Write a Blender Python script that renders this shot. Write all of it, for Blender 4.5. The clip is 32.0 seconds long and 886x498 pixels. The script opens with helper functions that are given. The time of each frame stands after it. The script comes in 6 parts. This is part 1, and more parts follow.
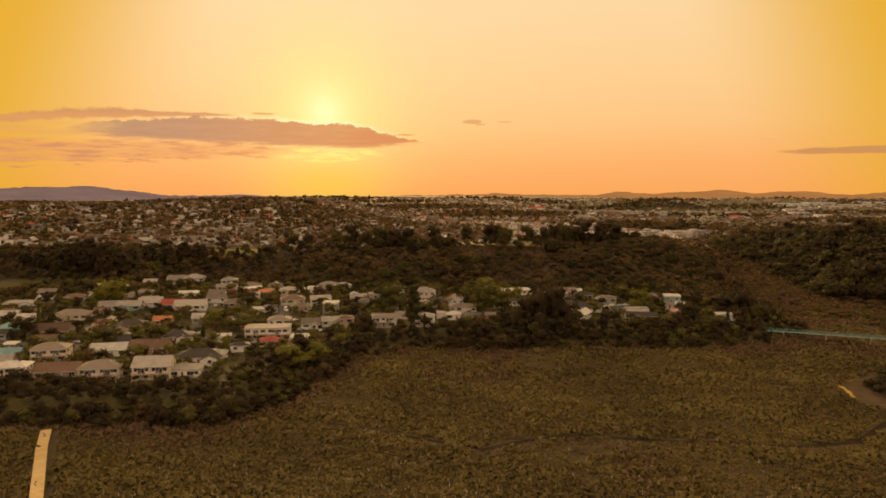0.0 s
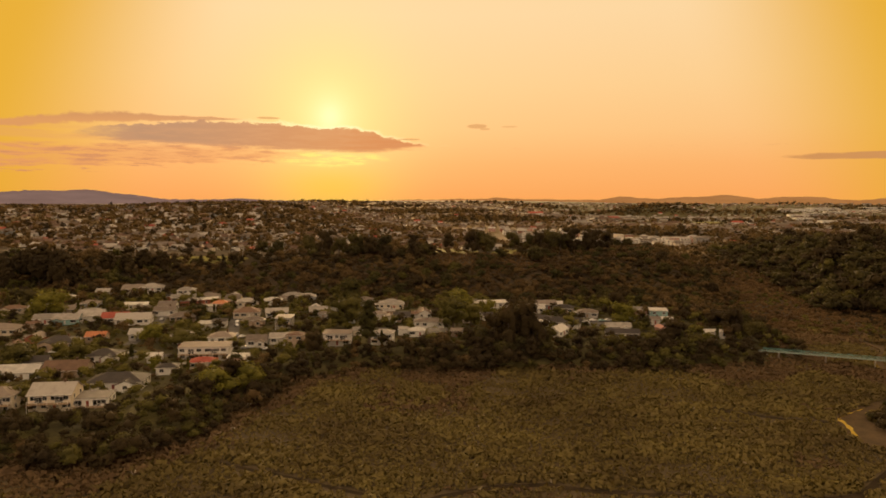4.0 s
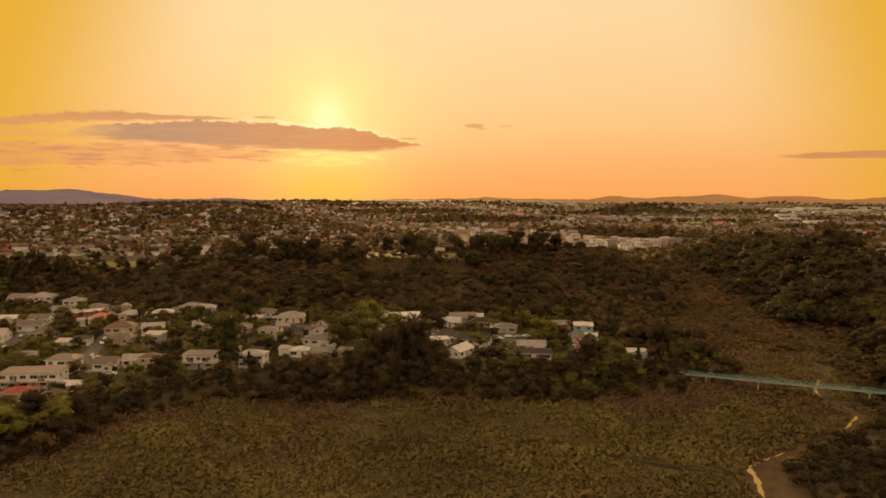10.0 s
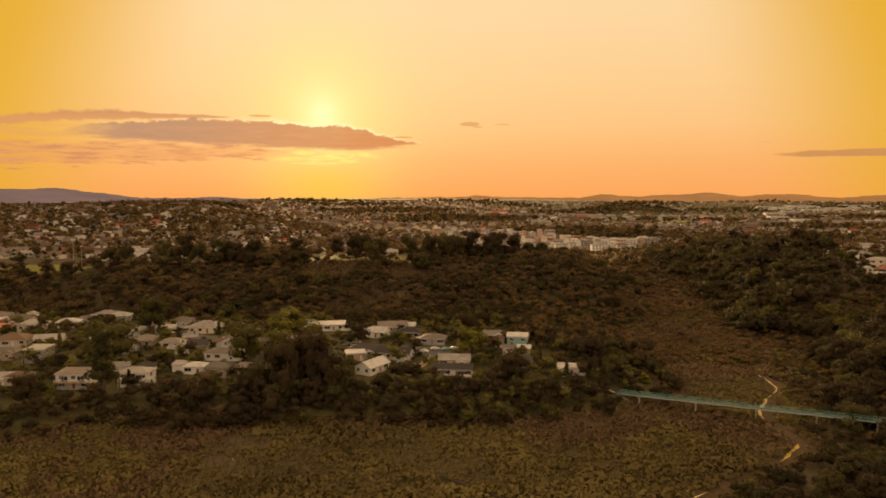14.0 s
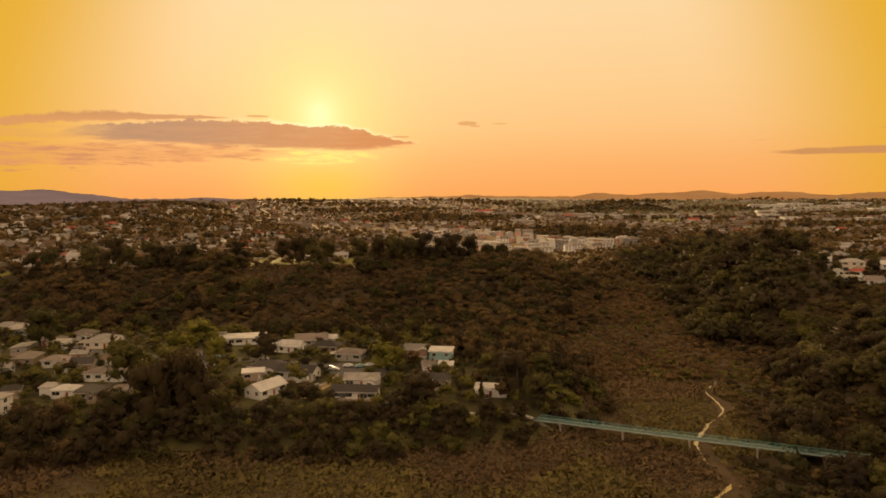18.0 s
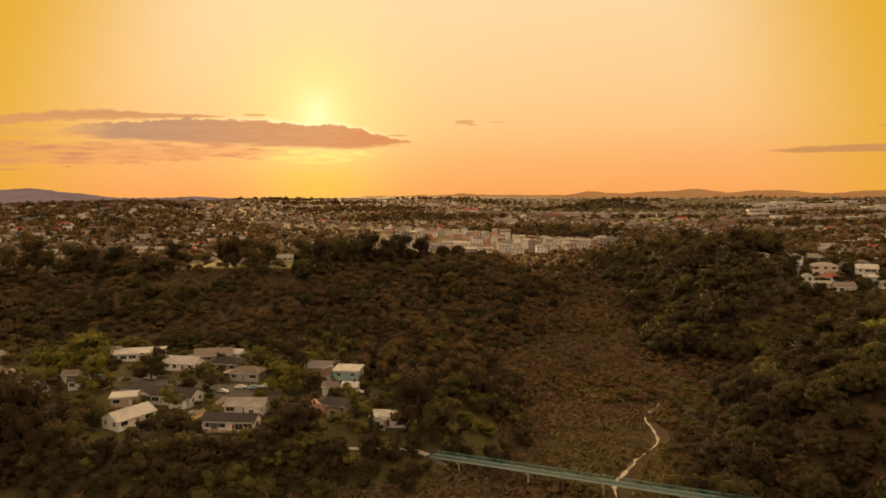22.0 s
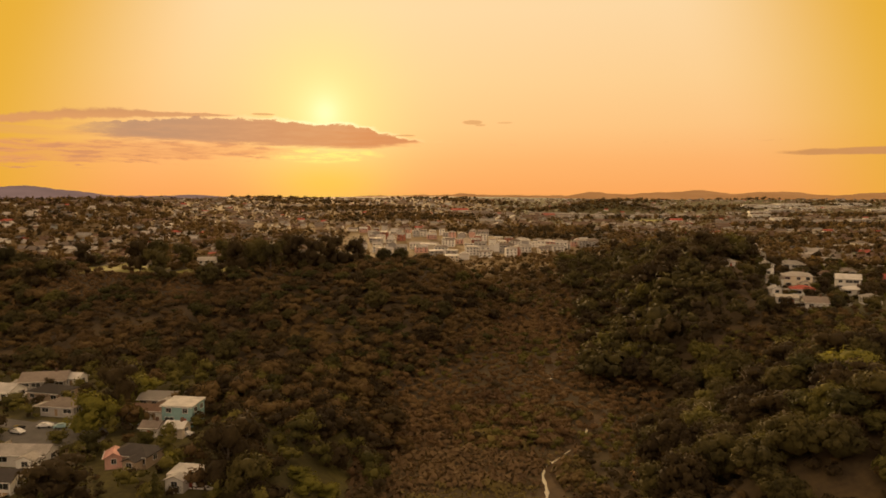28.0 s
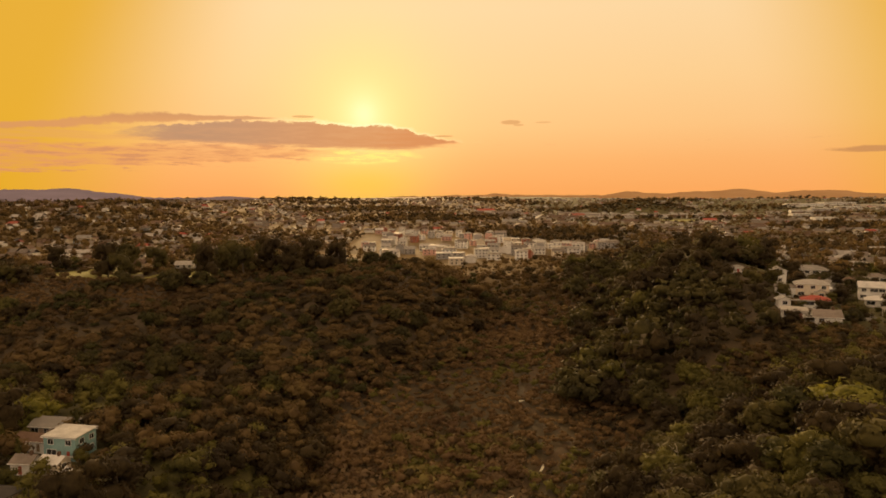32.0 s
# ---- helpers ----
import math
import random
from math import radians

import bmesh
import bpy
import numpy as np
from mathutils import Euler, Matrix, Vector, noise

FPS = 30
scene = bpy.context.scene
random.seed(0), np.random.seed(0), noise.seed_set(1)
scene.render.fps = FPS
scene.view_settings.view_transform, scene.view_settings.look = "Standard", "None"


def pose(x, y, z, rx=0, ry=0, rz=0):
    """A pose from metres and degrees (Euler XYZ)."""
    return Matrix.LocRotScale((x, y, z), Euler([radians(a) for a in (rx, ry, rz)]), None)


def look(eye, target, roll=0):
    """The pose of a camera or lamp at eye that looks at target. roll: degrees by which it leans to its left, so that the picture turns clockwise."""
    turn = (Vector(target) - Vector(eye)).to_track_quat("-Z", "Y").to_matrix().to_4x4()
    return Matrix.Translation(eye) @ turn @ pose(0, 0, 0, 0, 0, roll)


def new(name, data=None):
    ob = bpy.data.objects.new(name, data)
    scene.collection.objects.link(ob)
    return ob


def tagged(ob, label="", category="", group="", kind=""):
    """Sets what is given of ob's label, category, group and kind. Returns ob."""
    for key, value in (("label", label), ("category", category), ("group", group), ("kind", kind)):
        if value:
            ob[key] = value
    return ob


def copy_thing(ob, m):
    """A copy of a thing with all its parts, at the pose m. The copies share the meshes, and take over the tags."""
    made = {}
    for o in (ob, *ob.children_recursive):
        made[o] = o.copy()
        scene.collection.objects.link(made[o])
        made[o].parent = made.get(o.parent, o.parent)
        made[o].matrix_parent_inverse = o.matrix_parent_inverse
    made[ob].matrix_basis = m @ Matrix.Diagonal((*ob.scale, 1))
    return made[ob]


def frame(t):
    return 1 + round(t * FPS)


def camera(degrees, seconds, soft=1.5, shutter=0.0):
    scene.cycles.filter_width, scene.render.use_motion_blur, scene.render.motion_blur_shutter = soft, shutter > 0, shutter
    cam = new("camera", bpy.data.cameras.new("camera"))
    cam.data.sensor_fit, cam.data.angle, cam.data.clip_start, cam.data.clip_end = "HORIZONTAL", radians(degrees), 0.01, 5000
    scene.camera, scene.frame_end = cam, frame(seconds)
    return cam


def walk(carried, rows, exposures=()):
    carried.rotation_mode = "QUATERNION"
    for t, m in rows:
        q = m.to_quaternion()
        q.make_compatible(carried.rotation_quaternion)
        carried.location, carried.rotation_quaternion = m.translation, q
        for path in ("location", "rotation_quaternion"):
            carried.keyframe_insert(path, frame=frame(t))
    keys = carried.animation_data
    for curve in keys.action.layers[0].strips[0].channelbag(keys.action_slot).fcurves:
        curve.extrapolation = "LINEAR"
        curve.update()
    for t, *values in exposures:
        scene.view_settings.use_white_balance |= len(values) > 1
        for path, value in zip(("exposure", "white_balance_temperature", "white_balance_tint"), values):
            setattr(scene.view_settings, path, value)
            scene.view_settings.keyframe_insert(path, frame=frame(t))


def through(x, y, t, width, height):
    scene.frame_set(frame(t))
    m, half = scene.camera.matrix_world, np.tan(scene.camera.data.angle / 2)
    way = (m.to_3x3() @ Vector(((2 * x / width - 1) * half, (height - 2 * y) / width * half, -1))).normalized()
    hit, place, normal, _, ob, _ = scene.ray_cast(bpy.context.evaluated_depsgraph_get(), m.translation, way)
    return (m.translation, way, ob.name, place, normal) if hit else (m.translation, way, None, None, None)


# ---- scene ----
cam = camera(65.20, 32.0, soft=1.7)
PATH = [
    (0, pose(0.00, 0.00, 77.00, 85.439, 0, 0.144) @ pose(0, 0, 0, 0, 0, 0.040)),
    (1, pose(4.32, 8.91, 76.99, 85.572, 0, 0.243) @ pose(0, 0, 0, 0, 0, 0.073)),
    (2, pose(9.34, 17.65, 77.03, 85.705, 0, 0.341) @ pose(0, 0, 0, 0, 0, 0.107)),
    (3, pose(15.18, 26.13, 77.10, 85.790, 0, 0.470) @ pose(0, 0, 0, 0, 0, 0.142)),
    (3.5, pose(18.40, 30.27, 77.14, 85.801, 0, 0.503) @ pose(0, 0, 0, 0, 0, 0.159)),
    (5.5, pose(32.94, 46.19, 77.36, 85.812, 0, 0.524) @ pose(0, 0, 0, 0, 0, 0.226)),
    (6.5, pose(40.98, 53.56, 77.49, 85.831, 0, 0.521) @ pose(0, 0, 0, 0, 0, 0.245)),
    (7.5, pose(49.56, 60.96, 77.65, 85.844, 0, 0.488) @ pose(0, 0, 0, 0, 0, 0.242)),
    (8.5, pose(58.39, 68.23, 77.78, 85.809, 0, 0.414) @ pose(0, 0, 0, 0, 0, 0.214)),
    (9.5, pose(67.41, 75.64, 77.92, 85.776, 0, 0.323) @ pose(0, 0, 0, 0, 0, 0.180)),
    (10.5, pose(76.35, 83.25, 78.08, 85.740, 0, 0.217) @ pose(0, 0, 0, 0, 0, 0.152)),
    (11.5, pose(85.11, 90.95, 78.24, 85.736, 0, 0.113) @ pose(0, 0, 0, 0, 0, 0.136)),
    (12.5, pose(93.77, 98.60, 78.35, 85.692, 0, 0.029) @ pose(0, 0, 0, 0, 0, 0.126)),
    (13.5, pose(102.40, 106.23, 78.40, 85.625, 0, -0.025) @ pose(0, 0, 0, 0, 0, 0.108)),
    (14.5, pose(111.11, 113.94, 78.40, 85.636, 0, -0.106) @ pose(0, 0, 0, 0, 0, 0.071)),
    (17, pose(133.13, 134.41, 78.26, 85.609, 0, -0.171) @ pose(0, 0, 0, 0, 0, -0.118)),
    (18, pose(141.75, 143.21, 78.16, 85.582, 0, -0.216) @ pose(0, 0, 0, 0, 0, -0.222)),
    (19, pose(150.48, 152.08, 78.04, 85.555, 0, -0.263) @ pose(0, 0, 0, 0, 0, -0.306)),
    (20, pose(159.10, 160.76, 77.94, 85.535, 0, -0.295) @ pose(0, 0, 0, 0, 0, -0.340)),
    (21, pose(167.46, 168.96, 77.87, 85.493, 0, -0.349) @ pose(0, 0, 0, 0, 0, -0.323)),
    (22, pose(175.42, 177.17, 77.83, 85.479, 0, -0.414) @ pose(0, 0, 0, 0, 0, -0.271)),
    (23, pose(183.18, 185.52, 77.72, 85.463, 0, -0.483) @ pose(0, 0, 0, 0, 0, -0.199)),
    (24, pose(190.92, 193.90, 77.50, 85.481, 0, -0.499) @ pose(0, 0, 0, 0, 0, -0.116)),
    (25, pose(198.56, 202.49, 77.13, 85.501, 0, -0.522) @ pose(0, 0, 0, 0, 0, -0.033)),
    (25.5, pose(202.29, 206.82, 76.90, 85.498, 0, -0.539) @ pose(0, 0, 0, 0, 0, 0.003)),
    (27.5, pose(216.56, 223.70, 75.92, 85.504, 0, -0.159) @ pose(0, 0, 0, 0, 0, 0.083)),
    (28.5, pose(223.57, 231.34, 75.55, 85.478, 0, 0.539) @ pose(0, 0, 0, 0, 0, 0.060)),
    (29.5, pose(230.77, 239.07, 75.32, 85.490, 0, 1.319) @ pose(0, 0, 0, 0, 0, 0.000)),
    (30.5, pose(238.31, 247.11, 75.18, 85.507, 0, 2.128) @ pose(0, 0, 0, 0, 0, -0.086)),
    (31.5, pose(245.88, 255.20, 75.09, 85.494, 0, 2.958) @ pose(0, 0, 0, 0, 0, -0.189)),
    (32, pose(249.74, 259.27, 75.06, 85.532, 0, 3.321) @ pose(0, 0, 0, 0, 0, -0.241)),
]
walk(cam, PATH)


# ---- world and sun ----
def wire(tree, kind, settings=None, **inputs):
    """A node with its settings; an input is a value, or a socket to link."""
    n = tree.nodes.new(kind)
    s = settings or {}
    if "operation" in s:
        n.operation, n.use_clamp = s["operation"], s.get("use_clamp", False)
    if "interpolation_type" in s:
        n.interpolation_type = s["interpolation_type"]
    if "data_type" in s:
        n.data_type = s["data_type"]
    if "sky_type" in s:
        n.sky_type, n.sun_disc, n.dust_density = s["sky_type"], False, s["dust_density"]
        n.sun_elevation, n.sun_rotation = s["sun_elevation"], s["sun_rotation"]
    for key, value in inputs.items():
        k = int(key[1:]) if key[0] == "i" and key[1:].isdigit() else key.replace("_", " ")
        if isinstance(value, bpy.types.NodeSocket):
            tree.links.new(value, n.inputs[k])
        else:
            n.inputs[k].default_value = value
    return n


SUN_AZ, SUN_EL = -9.7, 6.7


def build_world():
    w = bpy.data.worlds.new("evening_sky")
    scene.world = w
    w.use_nodes = True
    t = w.node_tree
    t.nodes.clear()

    def m(op, a, b=0.0, c=0.0, clamp=False):
        return wire(t, "ShaderNodeMath", {"operation": op, "use_clamp": clamp}, i0=a, i1=b, i2=c).outputs[0]

    def step(a, b, x):
        return wire(t, "ShaderNodeMapRange", {"interpolation_type": "SMOOTHSTEP"}, Value=x, From_Min=a, From_Max=b).outputs[0]

    def mix(f, a, b):
        a, b = [(*v, 1) if isinstance(v, tuple) else v for v in (a, b)]
        return wire(t, "ShaderNodeMix", {"data_type": "RGBA"}, i0=f, i6=a, i7=b).outputs[2]

    def field(az0, el0, wa, we, rough):
        """1 at the heart of an oval, below 0 outside, with a torn rim."""
        a = m("POWER", m("ABSOLUTE", m("DIVIDE", m("SUBTRACT", az, az0), wa)), 2)
        e = m("POWER", m("ABSOLUTE", m("DIVIDE", m("SUBTRACT", el, el0), we)), 2)
        return m("ADD", m("SUBTRACT", 1.0, m("ADD", a, e)), m("MULTIPLY", torn, rough))

    way = wire(t, "ShaderNodeTexCoord").outputs["Generated"]
    xyz = wire(t, "ShaderNodeSeparateXYZ", i0=way).outputs
    az = m("MULTIPLY", m("ARCTAN2", xyz[0], xyz[1]), 57.29578)
    el = m("MULTIPLY", m("ARCSINE", xyz[2]), 57.29578)
    plane = wire(t, "ShaderNodeCombineXYZ", X=m("MULTIPLY", az, 0.42), Y=m("MULTIPLY", el, 1.5), Z=0.0).outputs[0]
    n1 = wire(t, "ShaderNodeTexNoise", None, Vector=plane, Scale=1.0, Detail=7.0, Roughness=0.68).outputs[0]
    torn = m("MULTIPLY", m("SUBTRACT", n1, 0.5), 3.4)
    streak = wire(t, "ShaderNodeCombineXYZ", X=m("MULTIPLY", az, 0.10), Y=m("MULTIPLY", el, 1.7), Z=4.0).outputs[0]
    n2 = wire(t, "ShaderNodeTexNoise", None, Vector=streak, Scale=1.0, Detail=5.0, Roughness=0.6).outputs[0]

    ramp = wire(t, "ShaderNodeValToRGB", None, Fac=m("DIVIDE", el, 90.0, clamp=True))
    stops = [(0.0, (1.0, .40, .11)), (0.03, (1.0, .46, .15)), (0.06, (1.0, .56, .22)), (0.10, (1.0, .63, .28)), (0.16, (1.0, .69, .36)), (0.24, (1.0, .70, .37)), (0.5, (1.0, .67, .37)), (1.0, (.86, .59, .37))]
    cr = ramp.color_ramp
    for k, (p, c) in enumerate(stops):
        e = cr.elements[k] if k < 2 else cr.elements.new(p)
        e.position, e.color = p, (*c, 1)
    side = m("ABSOLUTE", m("SUBTRACT", az, 0.5))
    low = step(40.0, 18.0, el)
    tilt = m("ADD", side, m("MULTIPLY", m("SUBTRACT", m("MINIMUM", el, 30.0), 8.0), 0.45))
    sky = mix(m("MULTIPLY", m("MULTIPLY", step(19.5, 34.5, tilt), low), 0.95), ramp.outputs[0], (.82, .42, .018))
    back = step(48.0, 120.0, side)
    sky = mix(back, sky, (1.0, .68, .42))
    # the veiled sun, its glow and the shine below it
    da, de = m("SUBTRACT", az, SUN_AZ), m("SUBTRACT", el, SUN_EL - 0.2)
    r2 = m("ADD", m("MULTIPLY", da, da), m("MULTIPLY", m("MULTIPLY", de, de), 0.8))
    sky = mix(m("MULTIPLY", m("EXPONENT", m("MULTIPLY", r2, -0.034)), 0.75), sky, (1.0, .82, .27))
    sky = mix(m("MULTIPLY", m("EXPONENT", m("MULTIPLY", r2, -0.26)), 0.8), sky, (1.0, .95, .42))
    sky = mix(m("MULTIPLY", m("EXPONENT", m("MULTIPLY", r2, -1.3)), 0.6), sky, (1.0, .98, .55))
    dl = m("SUBTRACT", el, 0.8)
    r3 = m("ADD", m("MULTIPLY", m("MULTIPLY", da, da), 0.045), m("MULTIPLY", m("MULTIPLY", dl, dl), 0.25))
    sky = mix(m("MULTIPLY", m("EXPONENT", m("MULTIPLY", r3, -1.0)), 0.7), sky, (1.0, .58, .05))
    # clouds: a long bank under the sun, a thinner one over it, torn veils below
    def profile(lo, hi, rows):
        """Two heights in degrees that change along the azimuth."""
        rp = wire(t, "ShaderNodeValToRGB", None, Fac=m("DIVIDE", m("SUBTRACT", az, lo), hi - lo, clamp=True))
        for k, (a, u, v) in enumerate(rows):
            e = rp.color_ramp.elements[k] if k < 2 else rp.color_ramp.elements.new((a - lo) / (hi - lo))
            e.position, e.color = (a - lo) / (hi - lo), (u / 10, v / 10, 0, 1)
        c = wire(t, "ShaderNodeSeparateColor", None, i0=rp.outputs[0]).outputs
        return m("MULTIPLY", c[0], 10.0), m("MULTIPLY", c[1], 10.0)

    def noise_at(sx, sy, z, detail, rough):
        v = wire(t, "ShaderNodeCombineXYZ", X=m("MULTIPLY", az, sx), Y=m("MULTIPLY", el, sy), Z=z).outputs[0]
        return m("SUBTRACT", wire(t, "ShaderNodeTexNoise", None, Vector=v, Scale=1.0, Detail=detail, Roughness=rough).outputs[0], 0.5)

    heap = noise_at(0.9, 1.7, 2.0, 6.0, 0.62)
    curd = noise_at(0.42, 3.0, 7.0, 7.0, 0.64)
    # veils on the far side of the bank
    ripple = step(0.40, 0.60, n2)
    f = field(-34.0, 4.65, 10.5, 0.75, 0.4)
    sky = mix(m("MULTIPLY", m("MULTIPLY", step(0.0, 0.8, f), ripple), 0.55), sky, (.80, .37, .12))
    top, base = profile(-36.0, -4.0, [(-36.0, 4.3, 1.5), (-30.0, 4.0, 1.9), (-24.0, 4.2, 2.25), (-17.0, 4.2, 2.55), (-13.0, 4.0, 2.75), (-8.0, 3.7, 3.0), (-5.0, 3.6, 3.4)])
    f = m("MINIMUM", m("ADD", m("DIVIDE", m("SUBTRACT", top, el), 0.5), m("MULTIPLY", curd, 1.5)), m("ADD", m("DIVIDE", m("SUBTRACT", el, base), 0.55), m("MULTIPLY", curd, 4.5)))
    veil = m("MULTIPLY", step(0.0, 0.9, f), step(-6.0, -15.0, az))
    sky = mix(m("MULTIPLY", m("MULTIPLY", veil, m("ADD", 0.45, m("MULTIPLY", step(-0.10, 0.10, curd), 0.55))), 0.9), sky, (.80, .33, .12))
    sky = mix(m("MULTIPLY", m("MULTIPLY", veil, m("MULTIPLY", step(0.0, 0.14, curd), step(0.40, 0.54, n2))), 0.75), sky, (.62, .26, .12))
    # the golden fringe where the sun breaks through
    f = field(-9.8, 3.15, 5.2, 0.72, 0.35)
    shine = m("MULTIPLY", step(0.0, 0.7, f), step(-0.06, 0.07, curd))
    sky = mix(m("MULTIPLY", shine, 0.85), sky, (1.0, .84, .20))
    # the thin upper bank
    mid, half = profile(-36.0, -14.0, [(-36.0, 4.9, 0.25), (-32.5, 5.2, 0.36), (-28.0, 5.75, 0.46), (-25.0, 5.95, 0.44), (-22.0, 6.0, 0.24), (-19.0, 6.08, 0.16), (-16.5, 6.1, 0.05), (-15.0, 6.1, 0.0)])
    f = m("ADD", m("SUBTRACT", 1.0, m("DIVIDE", m("ABSOLUTE", m("SUBTRACT", el, mid)), m("ADD", half, 0.02))), m("MULTIPLY", heap, 1.5))
    sky = mix(m("MULTIPLY", m("MULTIPLY", step(0.0, 0.6, f), step(-16.0, -18.0, az)), 0.85), sky, mix(step(5.3, 6.4, el), (.72, .31, .12), (.58, .25, .11)))
    # the long bank itself
    top, base = profile(-36.0, 0.0, [(-36.0, 4.3, 4.6), (-29.0, 4.7, 4.5), (-26.5, 5.35, 4.2), (-23.5, 5.6, 4.05), (-19.7, 5.92, 3.95), (-14.1, 5.92, 3.78), (-11.5, 5.68, 3.7), (-7.8, 5.68, 3.62), (-6.0, 5.25, 3.68), (-4.1, 4.75, 3.86), (-2.4, 4.35, 4.05), (-1.2, 4.1, 4.16)])
    over = m("ADD", m("DIVIDE", m("SUBTRACT", top, el), 0.42), m("MULTIPLY", heap, 2.2))
    under = m("ADD", m("DIVIDE", m("SUBTRACT", el, base), 0.40), m("MULTIPLY", curd, 2.2))
    body = m("MULTIPLY", m("MULTIPLY", step(0.0, 0.32, over), step(-0.3, 0.8, under)), step(-29.5, -24.0, m("ADD", az, m("MULTIPLY", curd, 9.0))))
    rim = m("MULTIPLY", m("SUBTRACT", step(-0.55, 0.05, over), step(0.0, 0.32, over)), step(-0.1, 0.4, under))
    gold = m("MULTIPLY", rim, m("EXPONENT", m("MULTIPLY", m("MULTIPLY", da, da), -0.035)))
    sky = mix(m("MULTIPLY", gold, 0.9), sky, (1.0, .95, .52))
    tone = mix(step(-25.0, -4.0, az), (.46, .245, .15), (.60, .19, .07))
    tone = mix(m("MULTIPLY", step(0.9, 0.1, under), 0.6), tone, (.72, .26, .10))
    tone = mix(m("MULTIPLY", step(-0.10, 0.16, curd), 0.35), tone, (.66, .31, .15))
    sky = mix(m("MULTIPLY", body, 0.93), sky, tone)
    for a0, e0, wa, we, k in ((2.2, 5.85, .95, .20, .65), (2.9, 5.62, .5, .10, .5), (4.9, 5.8, .7, .08, .4), (-14.6, 6.28, 1.0, .10, .7), (-3.3, 4.78, 1.0, .09, .8), (32.0, 3.12, 7.0, .30, .95), (34.0, 2.95, 6.0, .16, .6), (35.0, 4.6, 3.0, .14, .5)):
        sky = mix(m("MULTIPLY", step(0.0, 0.55, field(a0, e0, wa, we, 0.5)), k), sky, (.64, .29, .10))
    # a real evening atmosphere under it all
    air = wire(t, "ShaderNodeTexSky", {"sky_type": "NISHITA", "sun_disc": False, "sun_elevation": radians(SUN_EL), "sun_rotation": radians(SUN_AZ), "dust_density": 4.0})
    b1 = wire(t, "ShaderNodeBackground", None, Color=sky, Strength=0.97)
    b2 = wire(t, "ShaderNodeBackground", None, Color=air.outputs[0], Strength=0.002)
    both = wire(t, "ShaderNodeAddShader", None, i0=b1.outputs[0], i1=b2.outputs[0])
    wire(t, "ShaderNodeOutputWorld", None, Surface=both.outputs[0])


build_world()
lamp = bpy.data.lights.new("sun", "SUN")
lamp.energy, lamp.angle, lamp.color = 4.2, radians(12), (1.0, .64, .30)
sun = new("sun", lamp)
sun.matrix_world = look((0, 0, 0), (-math.sin(radians(SUN_AZ)), -math.cos(radians(SUN_AZ)), -math.tan(radians(SUN_EL))))


# ---- materials ----
MATS = {}


def surface(name, low, high, scale=0.3, rough=0.9, fine=0.0, bump=0.0, island=0.0, each=0.0, metal=0.0, mid=None, sheen=0.5, through=0.0):
    """A surface that varies between two colours at two scales, with optional bump and a change from piece to piece."""
    if name in MATS:
        return MATS[name]
    mat = bpy.data.materials.new(name)
    mat.use_nodes = True
    t = mat.node_tree
    t.nodes.clear()
    where = wire(t, "ShaderNodeNewGeometry")
    big = wire(t, "ShaderNodeTexNoise", None, Vector=where.outputs["Position"], Scale=scale, Detail=4.0, Roughness=0.65)
    small = wire(t, "ShaderNodeTexNoise", None, Vector=where.outputs["Position"], Scale=fine or scale * 9, Detail=3.0)
    f = wire(t, "ShaderNodeMath", {"operation": "MULTIPLY_ADD"}, i0=small.outputs[0], i1=0.5, i2=-0.25).outputs[0]
    f = wire(t, "ShaderNodeMath", {"operation": "ADD"}, i0=big.outputs[0], i1=f).outputs[0]
    if island:
        g = wire(t, "ShaderNodeMath", {"operation": "MULTIPLY_ADD"}, i0=where.outputs["Random Per Island"], i1=island, i2=-island / 2)
        f = wire(t, "ShaderNodeMath", {"operation": "ADD"}, i0=f, i1=g.outputs[0]).outputs[0]
    if each:
        r = wire(t, "ShaderNodeObjectInfo").outputs["Random"]
        g = wire(t, "ShaderNodeMath", {"operation": "MULTIPLY_ADD"}, i0=r, i1=each, i2=-each / 2)
        f = wire(t, "ShaderNodeMath", {"operation": "ADD"}, i0=f, i1=g.outputs[0]).outputs[0]
    ramp = wire(t, "ShaderNodeValToRGB", None, Fac=f)
    cr = ramp.color_ramp
    cr.elements[0].position, cr.elements[0].color = 0.28, (*low, 1)
    cr.elements[1].position, cr.elements[1].color = 0.72, (*high, 1)
    if mid:
        cr.elements.new(0.5).color = (*mid, 1)
    p = wire(t, "ShaderNodeBsdfPrincipled", None, Base_Color=ramp.outputs[0], Roughness=rough, Metallic=metal)
    p.inputs["Specular IOR Level"].default_value = sheen
    if bump:
        b = wire(t, "ShaderNodeBump", None, Height=small.outputs[0], Strength=bump, Distance=0.3)
        t.links.new(b.outputs[0], p.inputs["Normal"])
    out = p.outputs[0]
    if through:
        # thin leaves let the low sun shine through
        thin = wire(t, "ShaderNodeBsdfTranslucent", None, Color=ramp.outputs[0])
        out = wire(t, "ShaderNodeMixShader", None, i0=through, i1=out, i2=thin.outputs[0]).outputs[0]
    wire(t, "ShaderNodeOutputMaterial", None, Surface=out)
    MATS[name] = mat
    return mat


